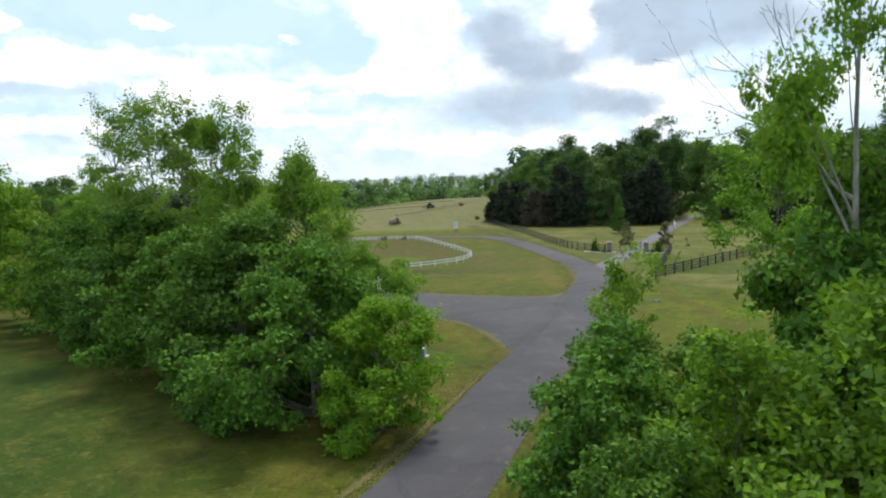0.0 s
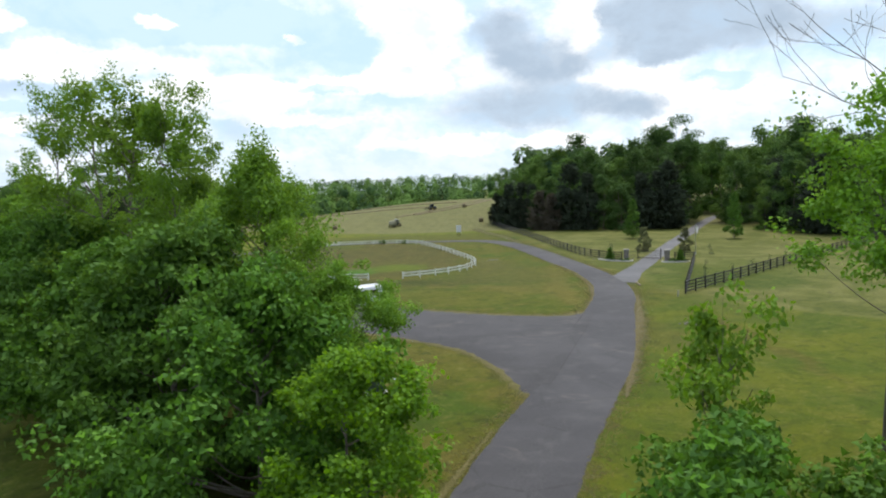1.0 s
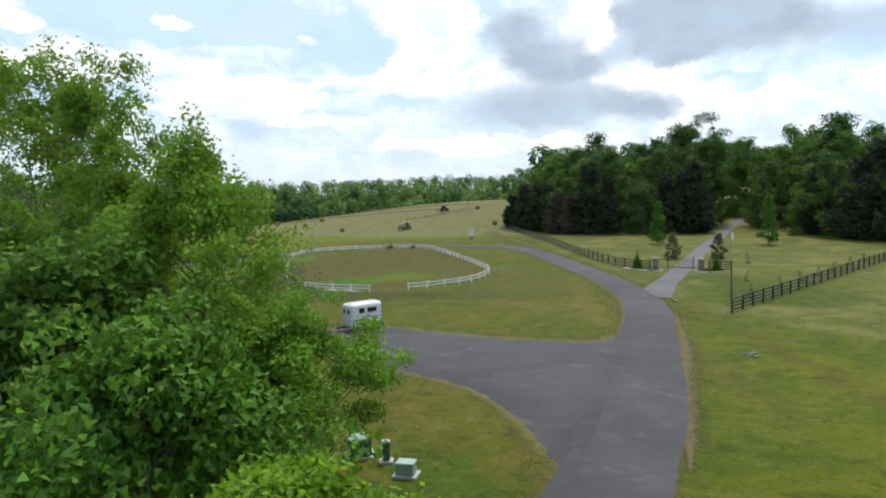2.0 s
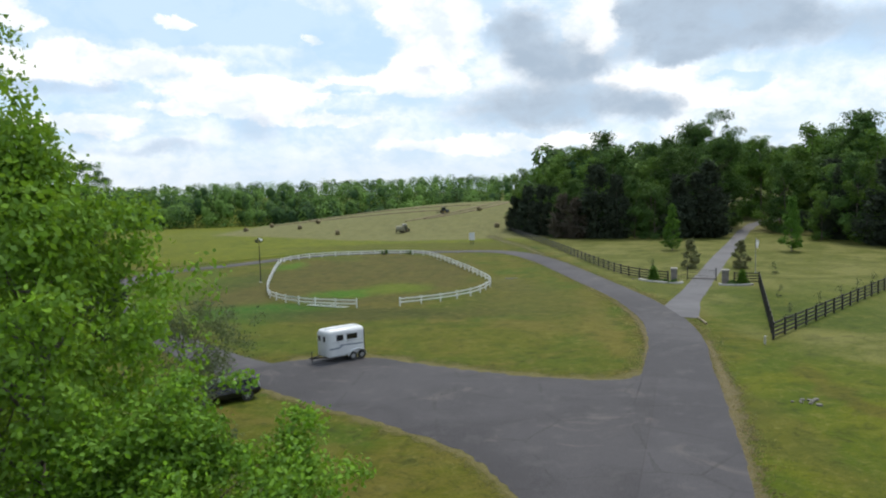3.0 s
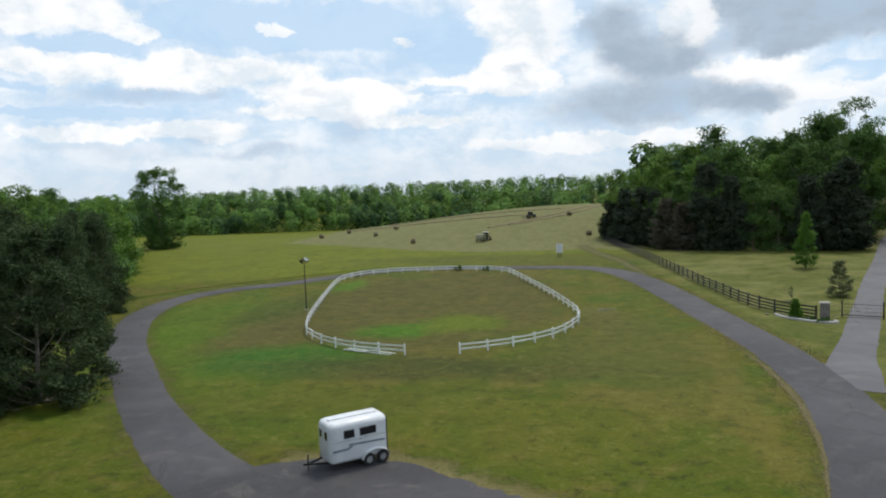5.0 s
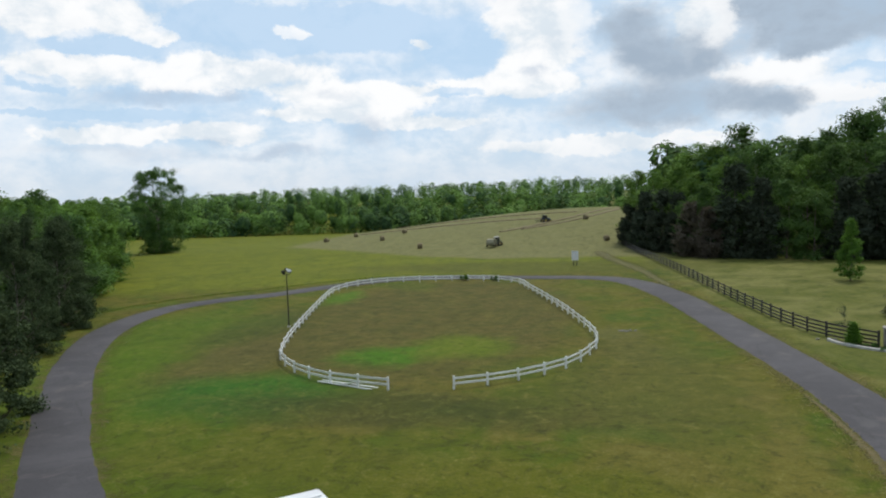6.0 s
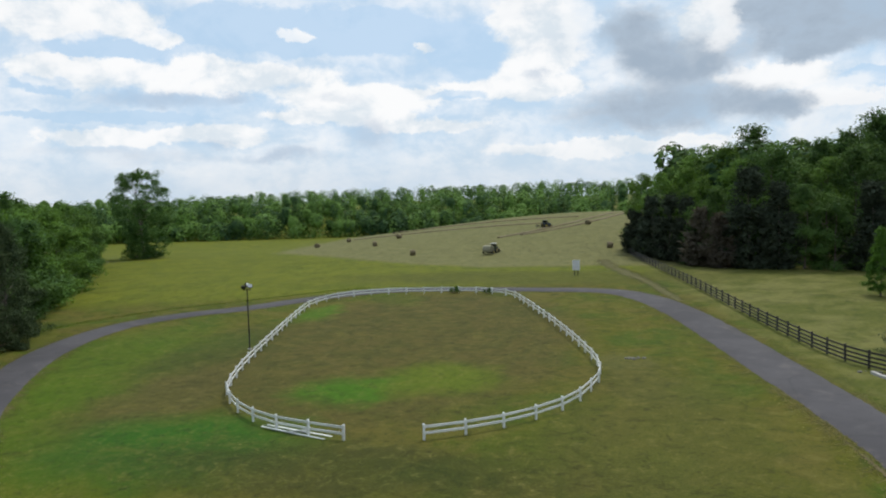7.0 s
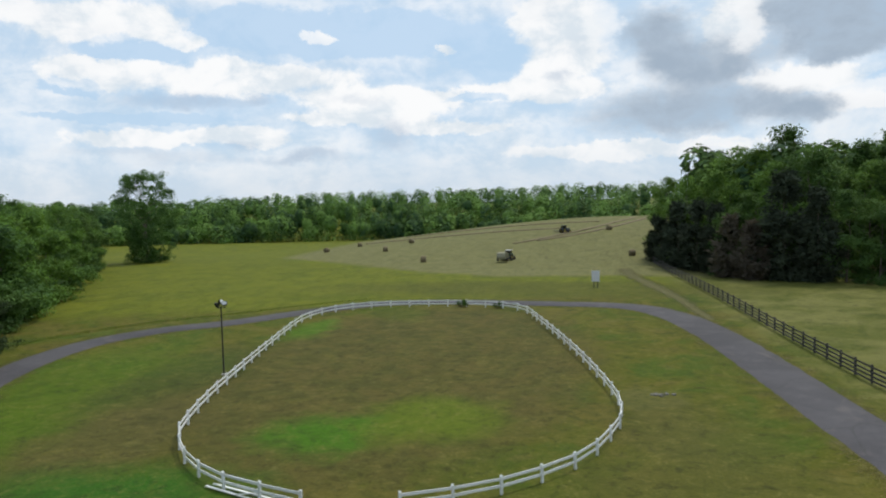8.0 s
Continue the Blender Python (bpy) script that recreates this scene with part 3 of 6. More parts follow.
def make_ground():
    xs, ys = axis(-2500, 2500, -150, 150, 3.0), axis(-1200, 4000, -40, 480, 3.0)
    gx, gy = np.meshgrid(xs, ys, indexing="ij")
    v = np.stack([gx, gy, ground_z(gx, gy)], -1).reshape(-1, 3)
    nx, ny = len(xs), len(ys)
    i, j = np.meshgrid(np.arange(nx - 1), np.arange(ny - 1), indexing="ij")
    a = (i * ny + j).ravel()
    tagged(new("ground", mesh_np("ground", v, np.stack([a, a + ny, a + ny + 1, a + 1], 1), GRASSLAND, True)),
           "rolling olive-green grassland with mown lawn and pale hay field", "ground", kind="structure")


make_ground()


def ribbon(name, pts, mat, lift, label, category, rag=0.0, gap=1.0, seed=1, fade=False):
    """A strip of paving along a line of (x, y, width), slightly crowned, with its edges turned down."""
    p = spline(pts, gap)
    d = np.gradient(p[:, :2], axis=0)
    d /= np.linalg.norm(d, axis=1)[:, None]
    nrm = np.stack([-d[:, 1], d[:, 0]], 1)
    verts, faces = [], []
    for q, n in zip(p, nrm):
        wl, wr = (q[2] / 2 + rag * (1.3 * noise.noise(Vector((q[0] * 0.45, q[1] * 0.45, seed + k))) + 0.9 * noise.noise(Vector((q[0] * 1.9, q[1] * 1.9, seed - k)))) for k in (0, 9))
        for s, dz in ((-wr, 0.0 if fade else -0.045), (-wr + 0.22, 0.0), (0.0, 0.0 if fade else 0.02), (wl - 0.22, 0.0), (wl, 0.0 if fade else -0.045)):
            x, y = q[0] + n[0] * s, q[1] + n[1] * s
            verts.append((x, y, gz(x, y) + lift + dz))
    for k in range(len(p) - 1):
        for c in range(4):
            a = k * 5 + c
            faces.append((a, a + 1, a + 6, a + 5))
    me = mesh_np(name, verts, faces, mat, True)
    if fade:
        at = me.attributes.new("fade", "FLOAT", "POINT")
        at.data.foreach_set("value", np.tile(np.array([0.0, 0.02, 1.0, 0.02, 0.0], np.float32), len(p)))
    return tagged(new(name, me), label, category, kind="structure")


MAIN_ROAD = [(-17, -30, 4.8), (-10.5, -8, 4.8), (-5.2, 8, 4.8), (-0.4, 20.7, 4.8), (4.4, 35.5, 4.9), (7.6, 44.5, 5.0), (10.6, 53, 5.2), (13.4, 63, 5.0),
             (16.1, 73.5, 4.7), (18.4, 82, 4.5), (19.8, 91, 4.3), (20.0, 102, 4.2), (19.3, 111, 4.2), (18.1, 122, 4.4), (16.5, 136, 4.5), (14.4, 149, 4.5),
             (11.2, 160, 4.4), (6.0, 166.5, 4.2), (-5, 168.3, 4.0), (-18, 168.9, 4.0), (-28, 166.5, 4.0), (-36, 159, 4.0), (-42, 151.3, 3.9), (-48, 146, 3.9), (-51.6, 139.5, 3.9),
             (-51.8, 132, 3.9), (-49.2, 122, 3.9), (-43, 110, 3.7), (-35.5, 99, 3.6), (-26, 86.5, 3.7), (-17.5, 77, 4.2), (-12, 72.5, 5.0)]
ribbon("road", MAIN_ROAD, ASPHALT, 0.05, "grey worn asphalt farm road looping round a paddock", "road", rag=0.10, gap=0.5)
ribbon("road_shoulder", [(x, y, w + 3.6) for x, y, w in MAIN_ROAD], VERGE, 0.012, "dry straw-coloured verge along the asphalt road", "verge", gap=0.8, fade=True)
ribbon("bare_verge", [(10.6, 44, 0.6), (12.6, 51, 2.2), (14.4, 57.6, 2.8), (15.9, 62.6, 3.2), (17.5, 68, 2.6), (19.0, 74, 1.8), (20.9, 82, 1.2)], TAN, 0.018, "strip of bare tan earth beside the asphalt", "verge", gap=0.6, fade=True)
ribbon("bare_verge", [(-6.6, 14, 1.0), (-2.4, 24, 1.4), (0.4, 32, 1.2), (2.7, 39, 0.8)], VERGE, 0.018, "strip of bare tan earth beside the asphalt", "verge", gap=0.6, fade=True)
ribbon("bare_verge", [(13.6, 73.5, 0.6), (16.0, 82, 1.2), (17.4, 91, 1.5), (17.6, 99, 1.1), (17.3, 106, 0.5)], TAN, 0.018, "strip of bare tan earth beside the asphalt", "verge", gap=0.6, fade=True)
ribbon("worn_track", [(15.2, 157, 2.6), (13.2, 174, 3.8), (10.9, 188, 4.8), (8.2, 203, 5.0), (7.0, 214, 4.0)], PALE_TRACK, 0.012, "pale worn track in the grass by the sign", "track", gap=0.8, fade=True)
DRIVE = [(21.2, 92.6, 4.8), (23.1, 97.2, 4.0), (25.2, 102.3, 3.3), (27.9, 108.3, 3.0), (30.2, 113.7, 3.0), (33.3, 121, 3.0), (36.9, 129.4, 3.0), (43, 143.6, 3.0), (56.6, 173.8, 3.0), (68.4, 201.2, 3.1), (73.8, 212.6, 3.1), (86, 232, 3.2), (112, 248, 3.2)]
ribbon("driveway", DRIVE, GRAVEL, 0.028, "pale grey gravelled driveway leading through a gate into woods", "driveway", rag=0.10, gap=0.6)


def parking_lot():
    front = spline([(5.6, 43.5), (4.9, 46.2), (4.3, 49.6), (3.0, 54), (0.9, 58), (-3.7, 62.4), (-9.8, 67.4), (-14.6, 71.8)], 1.0)
    back = spline([(15.5, 75.5), (14.0, 73.4), (12.6, 70.9), (10.6, 70.2), (7.2, 71.0), (3.6, 72.3), (-1.2, 74.9), (-5.2, 77.4), (-9.2, 78.4), (-11.6, 77.4), (-14.5, 76.2), (-17, 76.8)], 1.0)
    rr = random.Random(7)
    n = 70
    rs = lambda p: np.stack([np.interp(np.linspace(0, 1, n), np.linspace(0, 1, len(p)), p[:, k]) for k in range(2)], 1)
    f, b = rs(front), rs(back)
    verts, faces = [], []
    m = 6
    for k in range(n):
        for j in range(m + 1):
            u = j / m
            x, y = f[k] * (1 - u) + b[k] * u
            e = 1 if j in (0, m) else 0
            verts.append((x + e * rr.uniform(-0.16, 0.16), y + e * rr.uniform(-0.16, 0.16), 0.078 - 0.06 * e))
    for k in range(n - 1):
        for j in range(m):
            a = k * (m + 1) + j
            faces.append((a, a + 1, a + m + 2, a + m + 1))
    me = mesh_np("parking_lot", verts, faces, ASPHALT_LOT, True)
    tagged(new("parking_lot", me), "dark patched asphalt parking area beside the road", "pavement", kind="structure")
    ribbon("lot_verge", [(x, y, 3.0) for x, y in f[2:-2:6]], VERGE, 0.008, "straggly dry grass edge of the parking area", "verge", gap=0.6, fade=True)
    ribbon("lot_verge", [(x, y, 4.8) for x, y in b[6:-6:6]], VERGE, 0.006, "straggly dry grass edge of the parking area", "verge", gap=0.6, fade=True)


parking_lot()


# ---- trees ----
def unit(v):
    return v / np.maximum(np.linalg.norm(v, axis=-1, keepdims=True), 1e-9)


def leaf_blades(rg, centres, outward, size, aspect=0.85, wild=0.8, fold=False):
    """Pointed leaves at centres, facing about outward."""
    n = len(centres)
    nrm = unit(outward * (1 - wild * 0.5) + rg.normal(size=(n, 3)) * wild + np.array([0, 0, 0.35]))
    side = unit(np.cross(nrm, rg.normal(size=(n, 3))))
    long = np.cross(side, nrm)
    s = size * rg.uniform(0.65, 1.35, (n, 1))
    a, b = long * s * 0.55, side * s * 0.5 * aspect
    if fold:
        return np.stack([centres + a, centres + b * 0.8, centres - a, centres - b * 0.8], 1).reshape(-1, 3)
    return np.stack([centres + a, centres + b - a * 0.8, centres - b - a * 0.8], 1).reshape(-1, 3)


def tube(pts, radii, seg=6):
    pts, radii = np.asarray(pts, float), np.asarray(radii, float)
    d = unit(np.gradient(pts, axis=0))
    ref = np.where(np.abs(d[:, 2:3]) > 0.9, np.array([[1.0, 0, 0]]), np.array([[0, 0, 1.0]]))
    u = unit(np.cross(d, ref))
    w = np.cross(d, u)
    ang = np.linspace(0, 2 * math.pi, seg, endpoint=False)
    v = pts[:, None] + radii[:, None, None] * (np.cos(ang)[None, :, None] * u[:, None] + np.sin(ang)[None, :, None] * w[:, None])
    f = []
    for k in range(len(pts) - 1):
        for j in range(seg):
            a, b = k * seg + j, k * seg + (j + 1) % seg
            f.append((a, b, b + seg, a + seg))
    return v.reshape(-1, 3), np.array(f, int)


def merge(tubes):
    vs, fs, n = [], [], 0
    for v, f in tubes:
        vs.append(v)
        fs.append(f + n)
        n += len(v)
    return np.vstack(vs), np.vstack(fs)


def tree_meshes(name, seed, height, radius, leaf_mat, bark, clumps, leaves, leaf, clump_r, base=0.25, girth=0.2, shape=1.0, limbs=14, airy=0.0, twig=0.5, lean=0.0, arch=0.0, flat=0.7, wild=0.8, spray=0.9, dome=0.75, lumps=1.0, cap=0.9, shell=0.4, boughs=6.0, fan=0.62, close=False):
    """Trunk with limbs, and a crown of leaf clumps: base is the bare part of the height, shape above 1 narrows the top."""
    rg = np.random.default_rng(seed)
    zs = np.linspace(0, height * 0.93, 9)
    wob = np.cumsum(rg.normal(0, 0.012 * height, (9, 2)), axis=0) * np.linspace(0, 1, 9)[:, None]
    trunk = np.column_stack([wob[:, 0] + lean * zs + arch * zs ** 2 / height, wob[:, 1], zs - 0.25])
    tubes = [tube(trunk, girth * (1 - 0.93 * (zs / zs[-1]) ** 0.8) * np.where(zs < 0.3, 1.35, 1.0), 8)]
    lobes = unit(rg.normal(size=(9, 3)))
    amp = rg.uniform(0.1, 0.62, 9)
    cen, tries = [], 0
    count = max(8, int(clumps / boughs))
    while len(cen) < count and tries < count * 60:
        tries += 1
        u = rg.uniform(0, 1) ** (1.2 if base < 0.1 else 0.9)
        a = rg.uniform(0, 2 * math.pi)
        prof = (math.sin(math.pi * min(1.0, (u * 0.86 + 0.14)) ** (0.75 * shape))) ** dome if u < 0.995 else 0.1
        d = np.array([math.cos(a), math.sin(a), (u - 0.4) * 1.4])
        d /= np.linalg.norm(d)
        bulge = 0.72 + 0.14 * (1 - lumps) + float(np.max(amp * np.clip(lobes @ d, 0, 1) ** 3)) * lumps
        r = radius * prof * bulge * math.sqrt(rg.uniform(shell, 1.0)) * rg.uniform(0.88, 1.12)
        z = height * (base + (1 - base) * u) - clump_r * 0.5
        c = np.array([r * math.cos(a) + lean * z + arch * z ** 2 / height, r * math.sin(a), z])
        if airy and noise.noise(Vector(c * 0.55) + Vector((seed * 3.1, 0, 0))) < airy - 0.5:
            continue
        cen.append(c)
    cen = np.array(cen)
    mid = np.array([0, 0, height * (base + (1 - base) * 0.42)])
    for k in rg.permutation(len(cen))[:limbs]:
        c = cen[k]
        hgt = max(height * base * 0.6, min(c[2] - 0.08 * height - 0.45 * math.hypot(c[0] - lean * c[2] - arch * c[2] ** 2 / height, c[1]), height * 0.82))
        st = np.array([np.interp(hgt, trunk[:, 2], trunk[:, 0]), np.interp(hgt, trunk[:, 2], trunk[:, 1]), hgt])
        bend = (st + c) / 2 + np.array([0, 0, -0.06 * height * rg.uniform(0, 1)]) + rg.normal(0, (0.03 if twig < 1.5 else 0.075) * height, 3)
        tt = np.linspace(0, 1, 6)[:, None]
        path = st * (1 - tt) ** 2 + 2 * bend * tt * (1 - tt) + c * tt ** 2
        r0 = girth * 0.42 * (1 - 0.6 * hgt / height)
        tubes.append(tube(path, np.linspace(r0, 0.012 + 0.01 * girth, 6), 5))
        for _ in range(int(3 * twig)):
            j = rg.integers(2, 5)
            q = path[j]
            e = q + unit(path[j + 1] - q + rg.normal(0, 0.5, 3) * np.linalg.norm(path[j + 1] - q)) * rg.uniform(0.03, 0.07) * height * (1 if twig < 0.9 else 2.5)
            tubes.append(tube([q, (q + e) / 2 + rg.normal(0, 0.1, 3), e], [r0 * 0.35, r0 * 0.22, 0.01], 4))
    tv, tf = merge(tubes)
    # each bough carries a spray of clumps, longer outward and upward than across
    own = rg.integers(0, len(cen), clumps)
    size = fan * (clump_r * 1.1 + 0.09 * radius) * rg.uniform(0.5, 1.5, len(cen))
    way = unit((cen - mid) * np.array([1, 1, 0.35]) + np.array([0, 0, 0.55 * radius]))
    along = np.clip(rg.normal(0, 1, (clumps, 1)), -1.5, 1.5)
    cen = cen[own] + size[own][:, None] * (np.clip(rg.normal(0, 0.75, (clumps, 3)), -1.2, 1.2) * np.array([1, 1, 0.7]) + way[own] * along)
    cen[:, 2] = np.where(cen[:, 2] < clump_r * 0.4, clump_r * rg.uniform(0.3, 0.8, clumps), cen[:, 2])
    n = len(cen)
    cnt = np.maximum(6, (1.75 * leaves * rg.uniform(0.5, 1.5, n)).astype(int))
    idx = np.repeat(np.arange(n), cnt)
    m = len(idx)
    rad = clump_r * rg.uniform(0.6, 1.35, n)
    # each clump is a leafy cap, open below: its tops catch the light and its inside stays dark
    lift = unit(unit((cen - mid) * np.array([1, 1, 0.5])) * 0.9 + np.array([0, 0, 0.9]) + rg.normal(0, 0.3, (n, 3)))
    ball = unit(rg.normal(size=(m, 3)) + lift[idx] * cap)
    deep = np.where(rg.uniform(0, 1, m) < 0.25, rg.uniform(0.2, 0.8, m), rg.uniform(0.82, 1.08, m))
    ruffle = 1 + 0.22 * np.sin(ball[:, 0] * 7 + idx) * np.sin(ball[:, 1] * 7 + idx * 1.7)
    pos = cen[idx] + ball * (rad[idx] * deep * ruffle)[:, None] * np.array([1, 1, flat])
    # leafy shoots reach outward and up
    tip = rg.uniform(0, 1, m) < 0.22
    pos += lift[idx] * (tip * rad[idx] * rg.uniform(0.1, 0.7, m))[:, None] * spray
    pos[:, 2] = np.maximum(pos[:, 2], 0.15)
    outw = unit(ball * np.array([1, 1, 1 / flat]) + np.array([0, 0, 0.25]))
    v = leaf_blades(rg, pos, outw, leaf * 0.74, wild=wild, fold=close)
    f = np.arange(len(v)).reshape(-1, 4 if close else 3)
    return mesh_np(name + "_trunk", tv, tf, bark, True), mesh_np(name + "_crown", v, f, leaf_mat)


def cedar_meshes(name, seed, height, radius, leaf_mat, clumps, leaves, leaf):
    """A dense evergreen cone of upswept sprays, ragged at the edge."""
    rg = np.random.default_rng(seed)
    zs = np.linspace(0, height * 0.97, 7)
    tubes = [tube(np.column_stack([np.cumsum(rg.normal(0, 0.04, 7)), np.cumsum(rg.normal(0, 0.04, 7)), zs - 0.2]), 0.17 * (1 - 0.95 * zs / height), 7)]
    u = rg.uniform(0.015, 1, clumps) ** 1.15
    a = rg.uniform(0, 2 * math.pi, clumps)
    lob = 0.74 + 0.22 * np.sin(a * 3 + seed + u * 5) * np.sin(u * 9 + a * 2) + rg.uniform(-0.42, 0.36, clumps)
    prof = np.minimum((1 - u) ** 0.85 + 0.03, 0.45 + 1.6 * u)
    r = radius * prof * lob
    cen = np.column_stack([r * np.cos(a), r * np.sin(a), u * height])
    keep = np.array([noise.noise(Vector(c * 0.5) + Vector((seed * 1.7, 0, 0))) > -0.16 for c in cen])
    u, a, r, cen = u[keep], a[keep], r[keep], cen[keep]
    clumps = len(cen)
    for k in range(0, clumps, max(1, clumps // 40)):
        c = cen[k]
        tubes.append(tube([(0, 0, max(0.3, c[2] - 0.35 * r[k])), c * [0.5, 0.5, 1] - [0, 0, 0.12 * r[k]], c], [0.05, 0.03, 0.01], 4))
    idx = np.repeat(np.arange(clumps), int(leaves * 1.4))
    d = unit(np.column_stack([np.cos(a), np.sin(a), rg.uniform(-0.35, 0.75, clumps)]))
    along = rg.uniform(-0.5, 1.0, (len(idx), 1))
    pos = cen[idx] + d[idx] * along * 0.085 * height * 0.9 + rg.normal(0, 0.045 * radius + 0.12, (len(idx), 3))
    pos[:, 2] = np.maximum(pos[:, 2], 0.1)
    nrm = unit(rg.normal(size=(len(idx), 3)) + d[idx] * 0.6)
    side = unit(np.cross(d[idx] + rg.normal(0, 0.35, (len(idx), 3)), nrm))
    lng = unit(d[idx] + rg.normal(0, 0.5, (len(idx), 3)))
    s = leaf * rg.uniform(0.6, 1.4, (len(idx), 1))
    v = np.stack([pos - lng * s * 0.4 + side * s * 0.2, pos + lng * s * 0.6, pos - lng * s * 0.4 - side * s * 0.2], 1).reshape(-1, 3)
    tv, tf = merge(tubes)
    return mesh_np(name + "_trunk", tv, tf, BARK, True), mesh_np(name + "_crown", v, np.arange(len(v)).reshape(-1, 3), leaf_mat)


def dead_tree_meshes(name, seed, height):
    """A half-dead tree: a leaning stem that forks again and again into thin rising shoots, with a few leafy sprigs low down."""
    rg = np.random.default_rng(seed)
    tubes, ends = [], []

    def shoot(start, way, length, r, level):
        pts = [start]
        d = unit(way)
        for _ in range(6):
            d = unit(d + rg.normal(0, 0.10, 3) + np.array([-0.015, 0, 0.05]))
            pts.append(pts[-1] + d * length / 6)
        tubes.append(tube(pts, np.linspace(r, max(0.012, r * 0.28), 7), 7 if level == 0 else 5))
        if level == 3:
            ends.append(pts[-2])
            return
        for _ in range((7, 4, 3)[level]):
            k = rg.integers(2 if level else 3, 7)
            side = unit(d + rg.normal(0, 0.55, 3) + np.array([-0.12, 0, 0.25]))
            shoot(pts[k], side, length * rg.uniform(0.30, 0.55), r * (1 - 0.1 * k) * 0.5, level + 1)
            if k < 5:
                ends.append(pts[k] + side * 0.8)

    shoot(np.array([0.0, 0.0, -0.2]), np.array([-0.13, 0.0, 1.0]), height * 0.80, 0.20, 0)
    ends = np.array([e for e in ends if e[2] < height * 0.72 and rg.uniform() < 0.7])
    pos = np.repeat(ends, 16, axis=0) + rg.normal(0, 0.32, (len(ends) * 16, 3))
    v = leaf_blades(rg, pos, unit(rg.normal(size=pos.shape)), 0.22, wild=0.9)
    tv, tf = merge(tubes)
    return mesh_np(name + "_trunk", tv, tf, BARK_DARK, True), mesh_np(name + "_crown", v, np.arange(len(v)).reshape(-1, 3), LEAF_MAPLE)


def plant_tree(meshes, x, y, scale, turn, label, name="tree", group="", sx=1.0):
    t = thing(name, Matrix.Translation((x, y, gz(x, y))) @ pose(0, 0, 0, 0, 0, turn) @ Matrix.Diagonal((scale * sx, scale * sx, scale, 1)), label, name.split("_")[-1], group)
    shared("trunk", meshes[0], t, Matrix())
    shared("crown", meshes[1], t, Matrix())
    return t


# near trees
MAPLE = tree_meshes("maple", 3, 11, 4.3, LEAF_MAPLE, BARK, 320, 58, 0.30, 0.80, base=0.08, girth=0.16, shape=1.1, limbs=34, flat=0.62, airy=0.30, spray=0.8, wild=0.8)
LIME = tree_meshes("lime_maple", 4, 11, 4.3, LEAF_LIME, BARK, 300, 50, 0.38, 0.90, base=0.06, girth=0.16, shape=1.0, limbs=34, flat=0.62, airy=0.26, spray=0.8, fan=0.45, dome=0.6, wild=0.8, close=True)
THIN_MAPLE = tree_meshes("thin_maple", 7, 15.5, 4.0, LEAF_MAPLE, BARK, 150, 44, 0.29, 0.72, base=0.50, girth=0.09, shape=0.9, limbs=30, airy=0.36, spray=0.9, dome=0.6, shell=0.1, close=True)
WALNUT2 = tree_meshes("hickory", 6, 10.0, 5.0, LEAF_HICKORY, BARK, 410, 46, 0.34, 0.95, base=0.03, girth=0.17, shape=1.15, limbs=44, flat=0.5, airy=0.30, spray=0.6, shell=0.5, fan=0.5, wild=0.8)
WALNUT = tree_meshes("walnut", 5, 9.5, 5.4, LEAF_WALNUT, BARK, 410, 46, 0.34, 0.98, base=0.03, girth=0.17, shape=0.95, limbs=44, flat=0.45, airy=0.30, spray=0.6, shell=0.5, fan=0.5, wild=0.8)
POPLAR = tree_meshes("poplar", 8, 20, 4.9, LEAF_POPLAR, BARK, 430, 38, 0.29, 0.72, base=0.06, girth=0.24, shape=1.0, limbs=60, airy=0.40, flat=0.9, spray=1.2, dome=0.5, wild=0.75, shell=0.3)
SPARSE = tree_meshes("sparse_poplar", 12, 22, 4.4, LEAF_POPLAR, BARK, 270, 26, 0.27, 0.62, base=0.12, girth=0.20, shape=0.9, limbs=70, airy=0.46, twig=1.0, flat=1.0, spray=1.3, dome=0.55, shell=0.1)
CONE = tree_meshes("tulip_tree", 14, 15.0, 5.9, LEAF_POPLAR, BARK, 500, 66, 0.25, 0.86, base=0.10, girth=0.22, shape=0.62, limbs=60, airy=0.32, flat=0.75, spray=0.9, fan=0.45, dome=0.62, wild=0.8, close=True)
OVERHANG = tree_meshes("spreading_elm", 15, 10.5, 4.5, LEAF_POPLAR, BARK, 270, 80, 0.23, 0.85, base=0.50, girth=0.16, shape=0.75, limbs=40, flat=0.55, airy=0.32, spray=0.7, fan=0.42, wild=0.8, close=True)
THICKET = tree_meshes("thicket", 17, 8.5, 3.6, LEAF_WALNUT, BARK, 290, 42, 0.30, 0.74, base=0.02, girth=0.10, shape=1.0, limbs=30, flat=0.55, airy=0.28, spray=0.7, fan=0.5, wild=0.8)
BOXELDER = tree_meshes("boxelder", 21, 9.0, 3.6, LEAF_MAPLE, BARK, 290, 44, 0.29, 0.74, base=0.03, girth=0.11, shape=1.0, limbs=30, flat=0.55, airy=0.28, spray=0.8, fan=0.5, wild=0.8)
SYCAMORE = tree_meshes("sycamore", 26, 24, 4.2, LEAF_MAPLE, BARK_PALE, 150, 70, 0.30, 0.85, base=0.50, girth=0.36, shape=0.9, limbs=12, airy=0.36)
BARE = dead_tree_meshes("bare_tree", 31, 21.5)
SAPLING = tree_meshes("sapling", 36, 10.0, 1.7, LEAF_MAPLE, BARK, 62, 24, 0.27, 0.5, base=0.42, girth=0.07, shape=1.0, limbs=22, airy=0.25, close=True)
